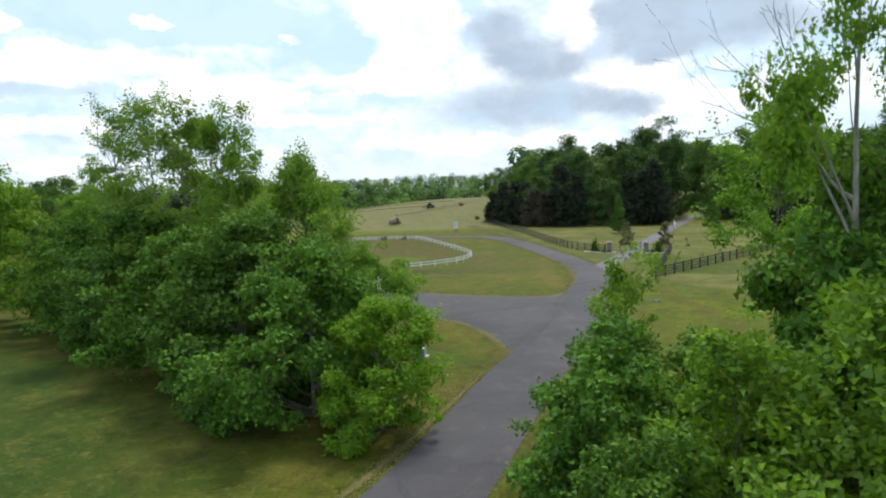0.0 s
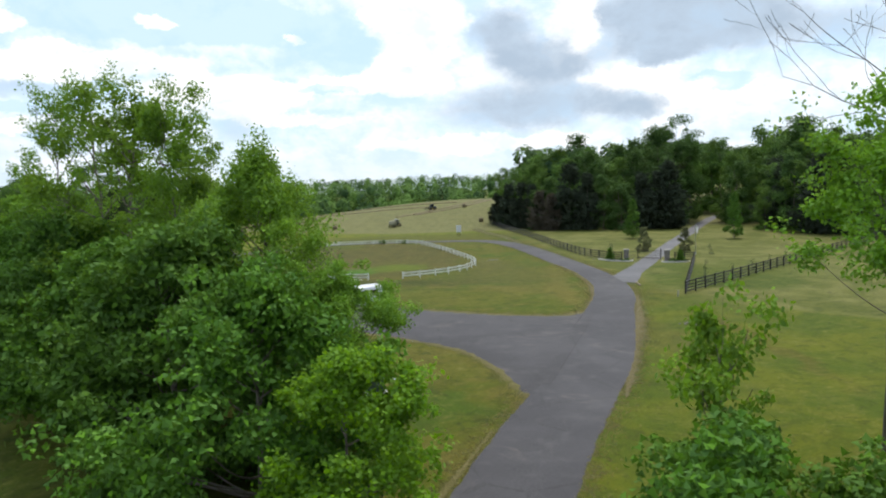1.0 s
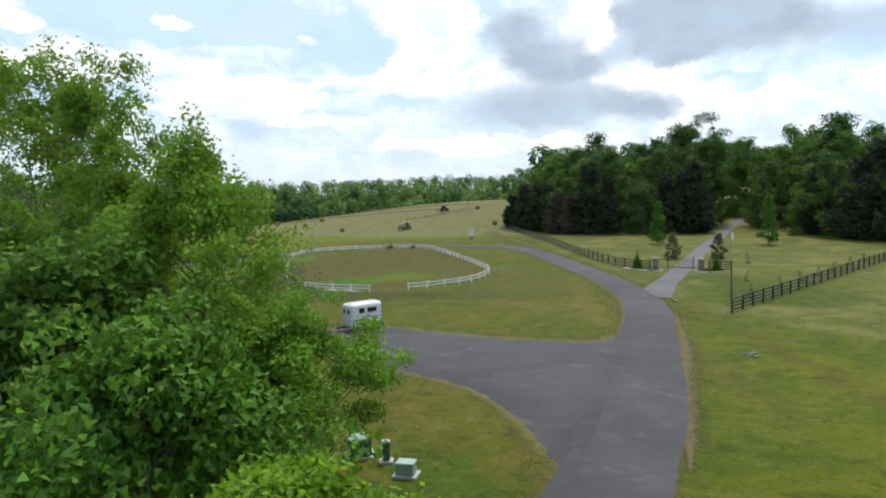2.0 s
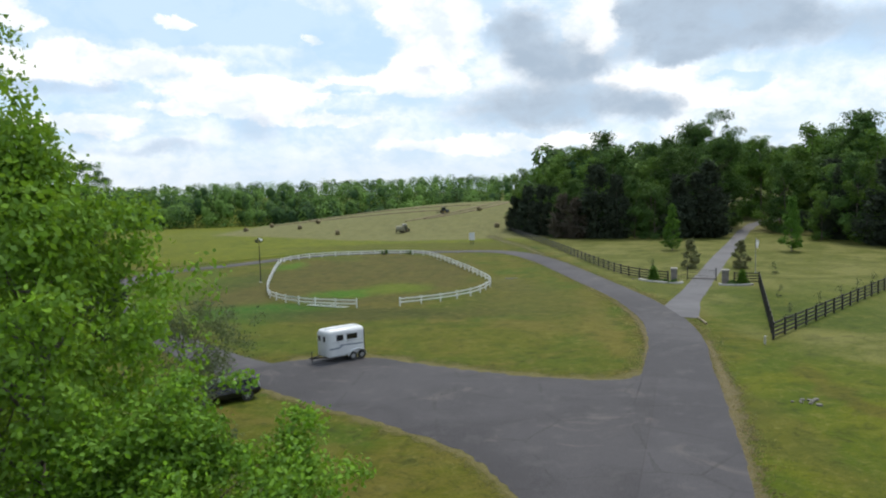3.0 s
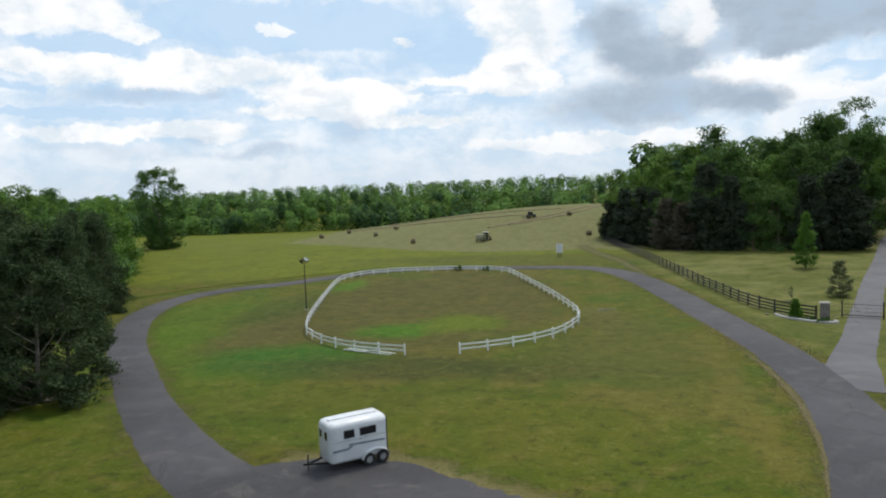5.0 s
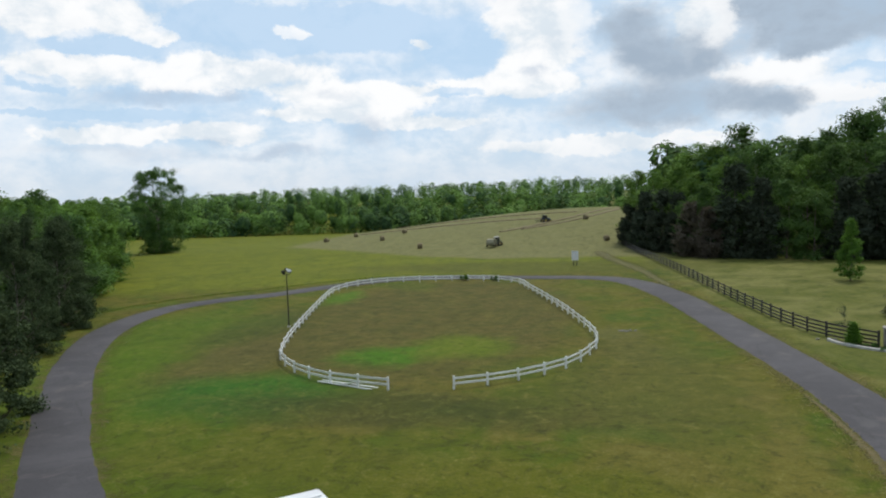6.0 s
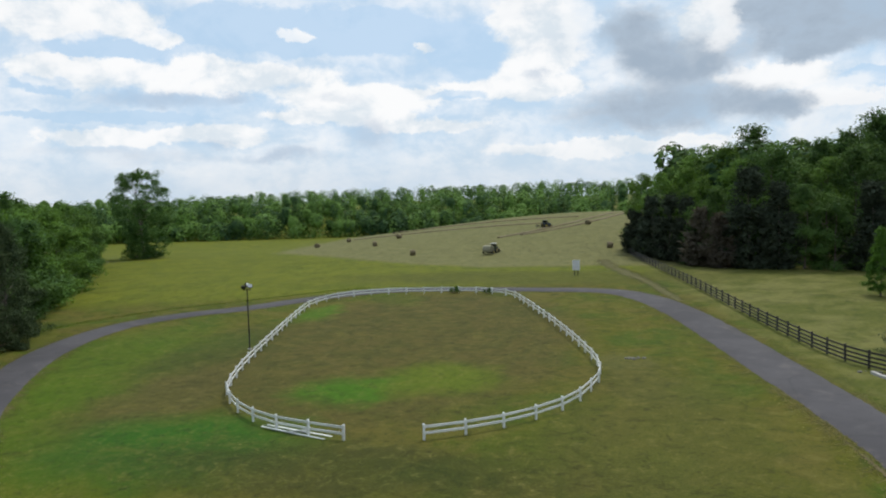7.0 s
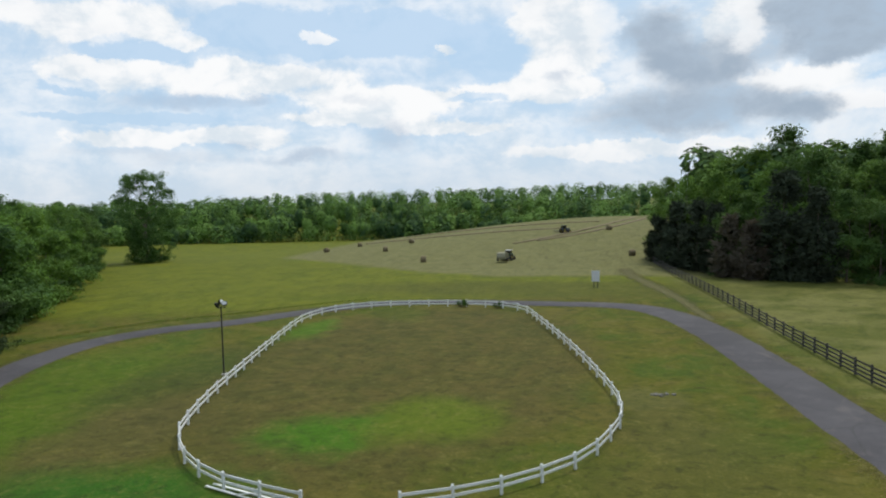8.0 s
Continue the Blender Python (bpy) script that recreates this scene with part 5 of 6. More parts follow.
def gate():
    a, b = Vector((30.7, 120.0, 0)), Vector((34.0, 118.5, 0))
    d = b - a
    t = thing("driveway_gate", pose(a.x, a.y, 0.02, 0, 0, math.degrees(math.atan2(d.y, d.x))), "closed thin iron gate across the gravel drive", "gate")
    L = d.length
    for x in (0, L):
        part("post", cyl(0.075, 0.075, 1.75, pose(x, 0, 0.82), 10), IRON, t)
    for z, r in ((1.32, 0.03), (0.96, 0.018), (0.60, 0.018), (0.20, 0.06)):
        part("rail", cyl(r, r, L - 0.14, pose(L / 2, 0, z, 0, 90), 8), IRON, t)
    me = mesh_of("bar", cyl(0.013, 0.013, 1.14, None, 6), IRON)
    for k in range(1, 13):
        shared("bar", me, t, pose(k * L / 13, 0, 0.76))
    s = thing("gate_side_panel", pose(28.9, 118.4, 0.02, 0, 0, 41), "thin iron fence panel between pillar and gate post", "fence panel")
    for z in (1.3, 0.75, 0.2):
        part("rail", cyl(0.022, 0.022, 2.0, pose(1.05, 0, z, 0, 90), 8), IRON, s)
    for k in range(5):
        shared("bar", me, s, pose(0.15 + k * 0.42, 0, 0.76))


gate()


def bed(name, pts, mulch_c, label):
    """A low concrete kerb round a mulched planting bed."""
    t = thing(name, Matrix(), label, "flower bed")
    p = spline(pts, 0.35)
    d = np.gradient(p, axis=0)
    d /= np.linalg.norm(d, axis=1)[:, None]
    rings = []
    for q, e in zip(p, d):
        n = np.array([-e[1], e[0]])
        rings.append([(*(q + n * s), z) for s, z in ((-0.13, -0.05), (-0.13, 0.17), (-0.09, 0.21), (0.09, 0.21), (0.13, 0.17), (0.13, -0.05))])
    part("kerb", loft(rings), CONCRETE, t, "pale concrete kerb")
    bm = bmesh.new()
    c = bm.verts.new((*mulch_c, 0.16))
    vs = [bm.verts.new((*q, 0.10)) for q in p]
    for a, b in zip(vs, vs[1:]):
        bm.faces.new((c, a, b))
    bm.faces.new((c, vs[-1], vs[0]))
    bmesh.ops.recalc_face_normals(bm, faces=bm.faces)
    part("mulch", bm, MULCH, t, "dark bark mulch")


bed("planting_bed", [(24.6, 121.2), (24.9, 119.8), (25.9, 118.2), (27.1, 116.9), (28.3, 116.3), (29.1, 116.6), (29.0, 117.2)], (26.9, 118.6), "kerbed planting bed at the foot of a gate pillar")
bed("planting_bed", [(33.1, 114.6), (33.1, 113.8), (34.4, 113.3), (35.8, 113.2), (36.9, 113.6)], (35.0, 114.3), "kerbed planting bed at the foot of a gate pillar")
TOPIARY = cedar_meshes("arborvitae", 120, 2.0, 0.62, LEAF_WALNUT, 260, 26, 0.17)
for x, y, s in ((26.0, 119.2, 0.92), (35.7, 113.9, 0.88)):
    plant_tree(TOPIARY, x, y, s, 40, "clipped conical evergreen shrub in a kerbed bed", "evergreen_shrub", "shrubs by the gate", 0.95)
BUSH = tree_meshes("low_bush", 125, 0.6, 0.5, LEAF_DARK, BARK, 16, 40, 0.12, 0.2, base=0.05, girth=0.03, limbs=8)
for k, (x, y) in enumerate(((27.0, 118.2), (27.8, 117.0), (34.4, 113.9), (35.0, 113.8), (36.4, 114.0))):
    plant_tree(BUSH, x, y, 0.9 + 0.1 * (k % 3), 70 * k, "small dark shrub in a kerbed bed", "shrub", "shrubs by the gate")

# young trees and shrubs of the pasture
for m, x, y, s, lab in ((PINE_TREE, 40.2, 161.2, 1.0, "young conical pear tree in the pasture"), (PINE_TREE, 59.6, 154.2, 1.12, "young conical pear tree in the pasture"),
                        (MIDS[1], 75.5, 176, 0.5, "leafy young tree beside the drive")):
    plant_tree(m, x, y, s, x * 7, lab, "tree", "young pasture trees")
REDBUD = tree_meshes("redbud", 131, 4.4, 1.3, LEAF_BRONZE, BARK, 170, 26, 0.18, 0.34, base=0.05, girth=0.05, shape=1.0, limbs=24, lumps=0.4, fan=0.25, boughs=3.0, shell=0.1)
for x, y, s in ((35.2, 133.3, 1.0), (42.1, 131.5, 0.97)):
    plant_tree(REDBUD, x, y, s, x * 11, "small bronze-leaved ornamental tree beside the drive", "tree", "bronze trees by the drive")
TWIGGY = tree_meshes("young_shrub", 137, 1.4, 0.42, LEAF_WILLOW, BARK, 34, 8, 0.10, 0.16, base=0.1, girth=0.025, limbs=14)
for k, (x, y, s) in enumerate(((36.0, 103.9, 1.0), (31.3, 90.7, 1.15), (37.5, 97.9, 1.0), (42.0, 102.4, 1.05), (44.0, 124.1, 1.3), (28.2, 127.9, 1.6), (46.5, 107.5, 1.0), (51, 112.5, 1.0), (56, 118, 1.05), (61, 123.5, 1.0))):
    plant_tree(TWIGGY, x, y, s, 47 * k, "small thin-leaved shrub planted in the pasture", "shrub", "young pasture shrubs")


def flagpole(x, y):
    t = thing("flagpole", pose(x, y, 0), "slim dark flagpole with a limp white flag", "flagpole")
    part("pole", cyl(0.055, 0.03, 5.1, pose(0, 0, 2.5), 8), GALV, t)
    part("base", cyl(0.16, 0.12, 0.16, pose(0, 0, 0.06), 12), CONCRETE, t)
    bm = bmesh.new()
    rows = []
    for i in range(7):
        u = i / 6
        rows.append([bm.verts.new((0.04 + u * 0.42 - 0.1 * v * u, 0.07 * math.sin(5 * u + 2 * v), 4.95 - 1.30 * v - 0.30 * u)) for v in (0, 0.25, 0.5, 0.75, 1)])
    for a, b in zip(rows, rows[1:]):
        for j in range(4):
            bm.faces.new((a[j], a[j + 1], b[j + 1], b[j]))
    bmesh.ops.solidify(bm, geom=bm.faces, thickness=0.01)
    part("flag", bm, FLAG_CLOTH, t, "limp white cloth flag", smooth=True)


flagpole(42.0, 125.8)


def flood_lamp(x, y):
    t = thing("floodlight_pole", pose(x, y, 0), "tall thin metal pole with floodlight heads beside the paddock", "lamp")
    part("pole", cyl(0.075, 0.055, 6.1, pose(0, 0, 3.0), 10), IRON, t)
    part("crossarm", box(0.9, 0.07, 0.07, pose(0, 0, 5.95)), IRON, t)
    for dx, a, dz in ((-0.38, 155, 0.0), (0.34, 25, 0.12), (0.02, 80, 0.26)):
        h = part("floodlight", box(0.46, 0.22, 0.36, None, 0.03), IRON, t, "boxy dark metal floodlight head", pose(dx, 0.0, 6.18 + dz, -25, 0, a))
        part("lens", box(0.38, 0.012, 0.28, pose(0, -0.115, 0)), LAMP_CLEAR, h, "clear glass lens")
        part("bracket", box(0.05, 0.05, 0.24, pose(0, 0.02, -0.25)), IRON, h)
    part("footing", cyl(0.22, 0.18, 0.14, pose(0, 0, 0.05), 12), CONCRETE, t)


flood_lamp(-29.4, 126.8)


def sign_board(x, y):
    t = thing("sign_board", pose(x, y, gz(x, y), 0, 0, -8), "plain white sign board on two short dark posts", "sign")
    part("panel", box(1.25, 0.05, 1.75, pose(0, 0, 1.85), 0.008), SIGN_WHITE, t, "plain white painted panel")
    for s in (-0.28, 0.28):
        part("post", box(0.14, 0.1, 2.2, pose(s, 0.08, 1.05), 0.01), BLACK_BOARD, t)


sign_board(1.9, 185.8)
for x, y, r in ((-15.6, 165.0, 0.42), (-10.6, 164.3, 0.36)):
    plant_tree(BUSH, x, y, r * 4.6, 20, "dark rounded shrub growing against the paddock fence", "shrub", "shrubs at the paddock fence", 0.62)


# ---- horse trailer ----
def horse_trailer(x, y, yaw):
    t = thing("horse_trailer", pose(x, y, 0.06, 0, 0, yaw) @ Matrix.Diagonal((0.9, 0.9, 0.9, 1)), "white two-horse trailer with grey-blue side stripe, parked on asphalt", "trailer")
    L, W = 3.55, 1.95

    def section(xx, w, z0, z1, r):
        pts = []
        for cx, cz, a0 in ((w / 2 - 0.08, z0 + 0.08, -90), (w / 2 - r, z1 - r, 0), (-w / 2 + r, z1 - r, 90), (-w / 2 + 0.08, z0 + 0.08, 180)):
            rr = 0.08 if cz < 1 else r
            for k in range(6):
                a = radians(a0 + 18 * k)
                pts.append((xx, cx + rr * math.cos(a), cz + rr * math.sin(a)))
        return pts

    stations = [(-L / 2, 1.86, 0.44, 2.66, 0.34), (-L / 2 + 0.06, W, 0.42, 2.72, 0.36), (0.0, W, 0.42, 2.74, 0.36), (L / 2 - 0.42, W, 0.42, 2.72, 0.36), (L / 2 - 0.18, 1.84, 0.44, 2.68, 0.34),
                (L / 2 - 0.05, 1.60, 0.48, 2.58, 0.30), (L / 2, 1.36, 0.54, 2.44, 0.26)]
    part("body", loft([section(*s) for s in stations]), TRAILER_WHITE, t, smooth=True)
    part("roof_strip", box(L * 0.86, 0.34, 0.05, pose(-0.05, 0.0, 2.755), 0.015), TRAILER_WHITE, t, "raised roof vent strip")
    hy = W / 2
    for u, wd, ht in ((0.60, 0.60, 0.42), (-0.58, 0.98, 0.40)):
        for s in (1, -1):
            f = part("window", box(wd + 0.07, 0.03, ht + 0.07, pose(u, s * (hy + 0.004), 2.02), 0.012), BLACK_BOARD, t, "black-framed sliding side window")
            part("pane", box(wd, 0.014, ht, pose(u, s * (hy + 0.022), 2.02)), DARK_GLASS, f, "dark tinted pane")
    for s in (1, -1):
        part("front_window", box(0.03, 0.34, 0.46, pose(L / 2 + 0.004, s * 0.40, 1.98)), DARK_GLASS, t, "small dark front window")
        bm = box(2.25, 0.012, 0.12, pose(-0.50, s * (hy + 0.005), 1.34, 0, -2.5), 0)
        add_box(bm, 0.92, 0.012, 0.13, pose(1.17, s * (hy + 0.005), 1.16, 0, 1.0))
        add_box(bm, 0.40, 0.014, 0.13, pose(0.60, s * (hy + 0.006), 1.22, 0, 26))
        part("stripe", bm, STRIPE_GREY, t, "grey-blue painted side stripe")
        part("seam", box(L * 0.9, 0.01, 0.02, pose(-0.1, s * (hy + 0.004), 1.66)), GALV, t, "thin aluminium body seam")
        part("belt_trim", box(L * 0.9, 0.02, 0.05, pose(-0.1, s * (hy + 0.006), 0.50)), GALV, t)
        part("vent", cyl(0.05, 0.05, 0.03, pose(-0.1, s * (hy + 0.01), 1.62, 90), 10), GALV, t)
        rings = []
        for k in range(13):
            v = k / 12
            xx = -0.12 - 1.72 * v
            zz = 0.42 + 0.52 * min(1.0, math.sin(math.pi * v) ** 0.45 + 0.001)
            rings.append([(xx, s * (hy - 0.02), zz - 0.05), (xx, s * (hy + 0.26), zz - 0.05), (xx, s * (hy + 0.27), zz - 0.02), (xx, s * (hy - 0.02), zz + 0.02)])
        part("fender", loft(rings), TRAILER_WHITE, t, "rounded white fender over twin wheels")
        for wx in (-0.55, -1.42):
            wheel(t, wx, s * (hy + 0.10), 0.34, 0.36, 0.20, 0.22, ALLOY)
    part("axle", cyl(0.04, 0.04, W, pose(-0.55, 0, 0.34, 90), 8), IRON, t)
    part("axle", cyl(0.04, 0.04, W, pose(-1.42, 0, 0.34, 90), 8), IRON, t)
    part("rear_ramp", box(0.07, 1.72, 1.25, pose(-L / 2 - 0.035, 0, 1.06), 0.015), TRAILER_WHITE, t, "white rear loading ramp")
    part("rear_door", box(0.05, 1.66, 0.85, pose(-L / 2 - 0.025, 0, 2.13), 0.015), DARK_GLASS, t, "dark upper rear door")
    for s in (1, -1):
        part("corner_trim", box(0.07, 0.07, 2.0, pose(-L / 2 - 0.01, s * 0.93, 1.45), 0.01), IRON, t, "dark rear corner trim")
        part("tail_lamp", box(0.05, 0.12, 0.2, pose(-L / 2 - 0.03, s * 0.9, 0.72), 0.01), RED_LENS, t, "red tail lamp")
    bm = bmesh.new()
    for s in (1, -1):
        add_box(bm, 1.35, 0.07, 0.11, pose(L / 2 + 0.42, s * 0.30, 0.46, 0, 0, -s * 24))
    add_box(bm, 0.36, 0.12, 0.12, pose(L / 2 + 1.08, 0, 0.48), 0.02)
    part("tongue", bm, IRON, t, "black steel A-frame tongue")
    bm = cyl(0.04, 0.04, 0.95, pose(L / 2 + 0.98, 0, 0.55), 8)
    add_cyl(bm, 0.12, 0.12, 0.03, pose(L / 2 + 0.98, 0, 0.015), 10)
    add_box(bm, 0.05, 0.22, 0.03, pose(L / 2 + 0.98, 0.1, 1.02))
    part("jack", bm, IRON, t, "black tongue jack with crank")


horse_trailer(-8.45, 77.5, 221)


# ---- parked car ----
def hatchback(x, y, yaw):
    t = thing("car", pose(x, y, 0.012, 0, 0, yaw), "black five-door hatchback parked on the lawn", "car")

    def ring(xx, w, z0, z1, tuck, n=20, p=4.2):
        pts = []
        for k in range(n):
            a = 2 * math.pi * k / n
            c, s = math.cos(a), math.sin(a)
            yy = math.copysign(abs(c) ** (2 / p), c) * w / 2
            zz = (z0 + z1) / 2 + math.copysign(abs(s) ** (2 / p), s) * (z1 - z0) / 2
            yy *= 1 - tuck * max(0.0, (zz - z0) / (z1 - z0) - 0.5)
            pts.append((xx, yy, zz))
        return pts

    body = [(2.14, 1.10, 0.34, 0.58, 0.1), (2.06, 1.46, 0.24, 0.70, 0.1), (1.80, 1.66, 0.19, 0.80, 0.12), (1.25, 1.73, 0.18, 0.93, 0.14), (0.6, 1.74, 0.17, 1.00, 0.14), (-0.6, 1.74, 0.17, 1.02, 0.14),
            (-1.4, 1.74, 0.18, 1.05, 0.14), (-1.85, 1.68, 0.22, 1.07, 0.14), (-2.06, 1.58, 0.30, 1.04, 0.14), (-2.14, 1.40, 0.40, 0.92, 0.1)]
    part("body", loft([ring(*s) for s in body]), CAR_PAINT, t, "glossy black painted body", smooth=True)
    cab = [(1.32, 1.30, 0.90, 0.96), (0.85, 1.36, 0.92, 1.18), (0.35, 1.32, 0.92, 1.39), (-0.15, 1.28, 0.92, 1.48), (-0.75, 1.26, 0.94, 1.46), (-1.35, 1.22, 0.96, 1.36), (-1.85, 1.20, 0.98, 1.20), (-2.06, 1.18, 0.98, 1.06)]
    part("roof", loft([ring(xx, w, z0, z1, 0.22, 20, 3.2) for xx, w, z0, z1 in cab]), CAR_PAINT, t, "curved black roof reflecting the sky", smooth=True)
    # glass lies just proud of the cabin skin
    for s in (1, -1):
        for xs, zt in (((0.72, 0.52, -0.02, -0.05), (1.05, 1.19, 1.34, 1.05)), ((-0.12, -0.16, -0.85, -0.88), (1.05, 1.36, 1.36, 1.06)), ((-0.98, -0.97, -1.45, -1.62), (1.07, 1.34, 1.26, 1.12))):
            bm = bmesh.new()
            vs = [bm.verts.new((xx, s * (0.690 - 0.20 * max(0.0, (zz - 1.05))), zz)) for xx, zz in zip(xs, zt)]
            bm.faces.new(vs)
            bmesh.ops.solidify(bm, geom=bm.faces, thickness=0.02)
            part("side_window", bm, DARK_GLASS, t, "dark tinted side window")
        part("headlamp", box(0.42, 0.16, 0.15, pose(1.86, s * 0.66, 0.70, 0, 18, -s * 22), 0.04), LAMP_CLEAR, t, "swept clear headlamp")
        part("tail_lamp", box(0.10, 0.16, 0.42, pose(-2.02, s * 0.68, 0.94, 0, 14, 0), 0.03), LAMP_CLEAR, t, "tall clear tail lamp")
        part("mirror", box(0.14, 0.22, 0.13, pose(0.62, s * 0.93, 1.05), 0.04), CAR_PAINT, t)
        for k in (0.28, -0.66):
            part("door_handle", box(0.2, 0.03, 0.035, pose(k - 0.2, s * 0.865, 0.88), 0.01), CAR_PAINT, t)
        for wx in (1.30, -1.24):
            part("wheel_arch", cyl(0.375, 0.375, 0.03, pose(wx, s * 0.855, 0.34, 90), 20), BLACK_BOARD, t)
            wheel(t, wx, s * 0.80, 0.305, 0.315, 0.215, 0.20, ALLOY)
    bm = bmesh.new()
    vs = [bm.verts.new(p) for p in ((1.27, 0.58, 0.985), (1.27, -0.58, 0.985), (0.40, -0.52, 1.395), (0.40, 0.52, 1.395))]
    bm.faces.new(vs)
    bmesh.ops.solidify(bm, geom=bm.faces, thickness=-0.02)
    part("windscreen", bm, DARK_GLASS, t, "raked windscreen")
    bm = bmesh.new()
    vs = [bm.verts.new(p) for p in ((-1.98, 0.50, 1.12), (-1.98, -0.50, 1.12), (-1.42, -0.48, 1.365), (-1.42, 0.48, 1.365))]
    bm.faces.new(vs)
    bmesh.ops.solidify(bm, geom=bm.faces, thickness=0.02)
    part("rear_window", bm, DARK_GLASS, t, "sloping rear window")
    part("spoiler", box(0.10, 1.16, 0.05, pose(-1.93, 0, 1.20, 0, 10), 0.02), CAR_PAINT, t)
    part("bumper", box(0.12, 1.40, 0.22, pose(-2.12, 0, 0.50), 0.05), CAR_PAINT, t)
    part("number_plate", box(0.02, 0.32, 0.16, pose(-2.185, 0, 0.62)), SIGN_WHITE, t, "plain pale plate")


hatchback(-13.85, 66.75, 217)


# ---- utility boxes by the lawn ----
def utility_box(x, y, turn, sx, sy, sz, body_mat, lid_mat, label):
    t = thing("utility_box", pose(x, y, 0, 0, 0, turn), label, "utility box", "utility boxes on the lawn")
    part("pad", box(sx + 0.3, sy + 0.3, 0.12, pose(0, 0, 0.04), 0.02), CONCRETE, t)
    part("housing", box(sx, sy, sz, pose(0, 0, 0.09 + sz / 2), 0.03), body_mat, t)
    part("lid", box(sx + 0.06, sy + 0.06, 0.09, pose(0, 0, 0.11 + sz), 0.03), lid_mat, t, "pale weathered lid")
    part("latch", box(0.06, 0.03, 0.12, pose(0.1, -sy / 2 - 0.012, 0.09 + sz * 0.6)), GALV, t)


utility_box(-3.95, 46.5, 12, 1.05, 0.9, 0.80, BOX_GREEN, BOX_LID, "dark green transformer box with a pale lid")
utility_box(-2.6, 45.7, 5, 0.34, 0.34, 0.85, BOX_GREEN, BOX_LID, "slim green utility pedestal in the grass")
utility_box(-1.55, 44.1, -12, 0.78, 0.62, 0.50, BOX_PALE, BOX_PALE, "low pale green utility box in the grass")


# ---- hay field ----
def bale(x, y, turn, s=1.0):
    t = thing("hay_bale", pose(x, y, gz(x, y), 0, 0, turn), "round brown hay bale lying on the mown field", "hay bale", "hay bales")
    rg = random.Random(int(x * 7 + y))
    n = 18
    rings = []
    for u, k in ((-0.62, 0.90), (-0.56, 1.0), (-0.2, 1.02), (0.2, 1.0), (0.56, 1.0), (0.62, 0.91)):
        ring = []
        for i in range(n):
            a = 2 * math.pi * i / n
            r = 0.72 * k * rg.uniform(0.97, 1.03)
            z = r * math.sin(a)
            ring.append((u * s, r * s * math.cos(a), max(z, -0.64) * s + 0.63 * s))
        rings.append(ring)
    part("roll", loft(rings), HAY, t, smooth=True)
    part("net_wrap", cyl(0.735 * s, 0.735 * s, 0.5 * s, pose(0, 0, 0.66 * s, 0, 90), 20), HAY, t)


for x, y, a in ((-54.6, 255.3, 20), (-53.3, 277.5, 60), (-37, 227.9, 10), (4.8, 280, 40), (9.4, 233.8, 15), (-72, 284, 30), (-76, 266, 80)):
    bale(x, y, a, 1.0)


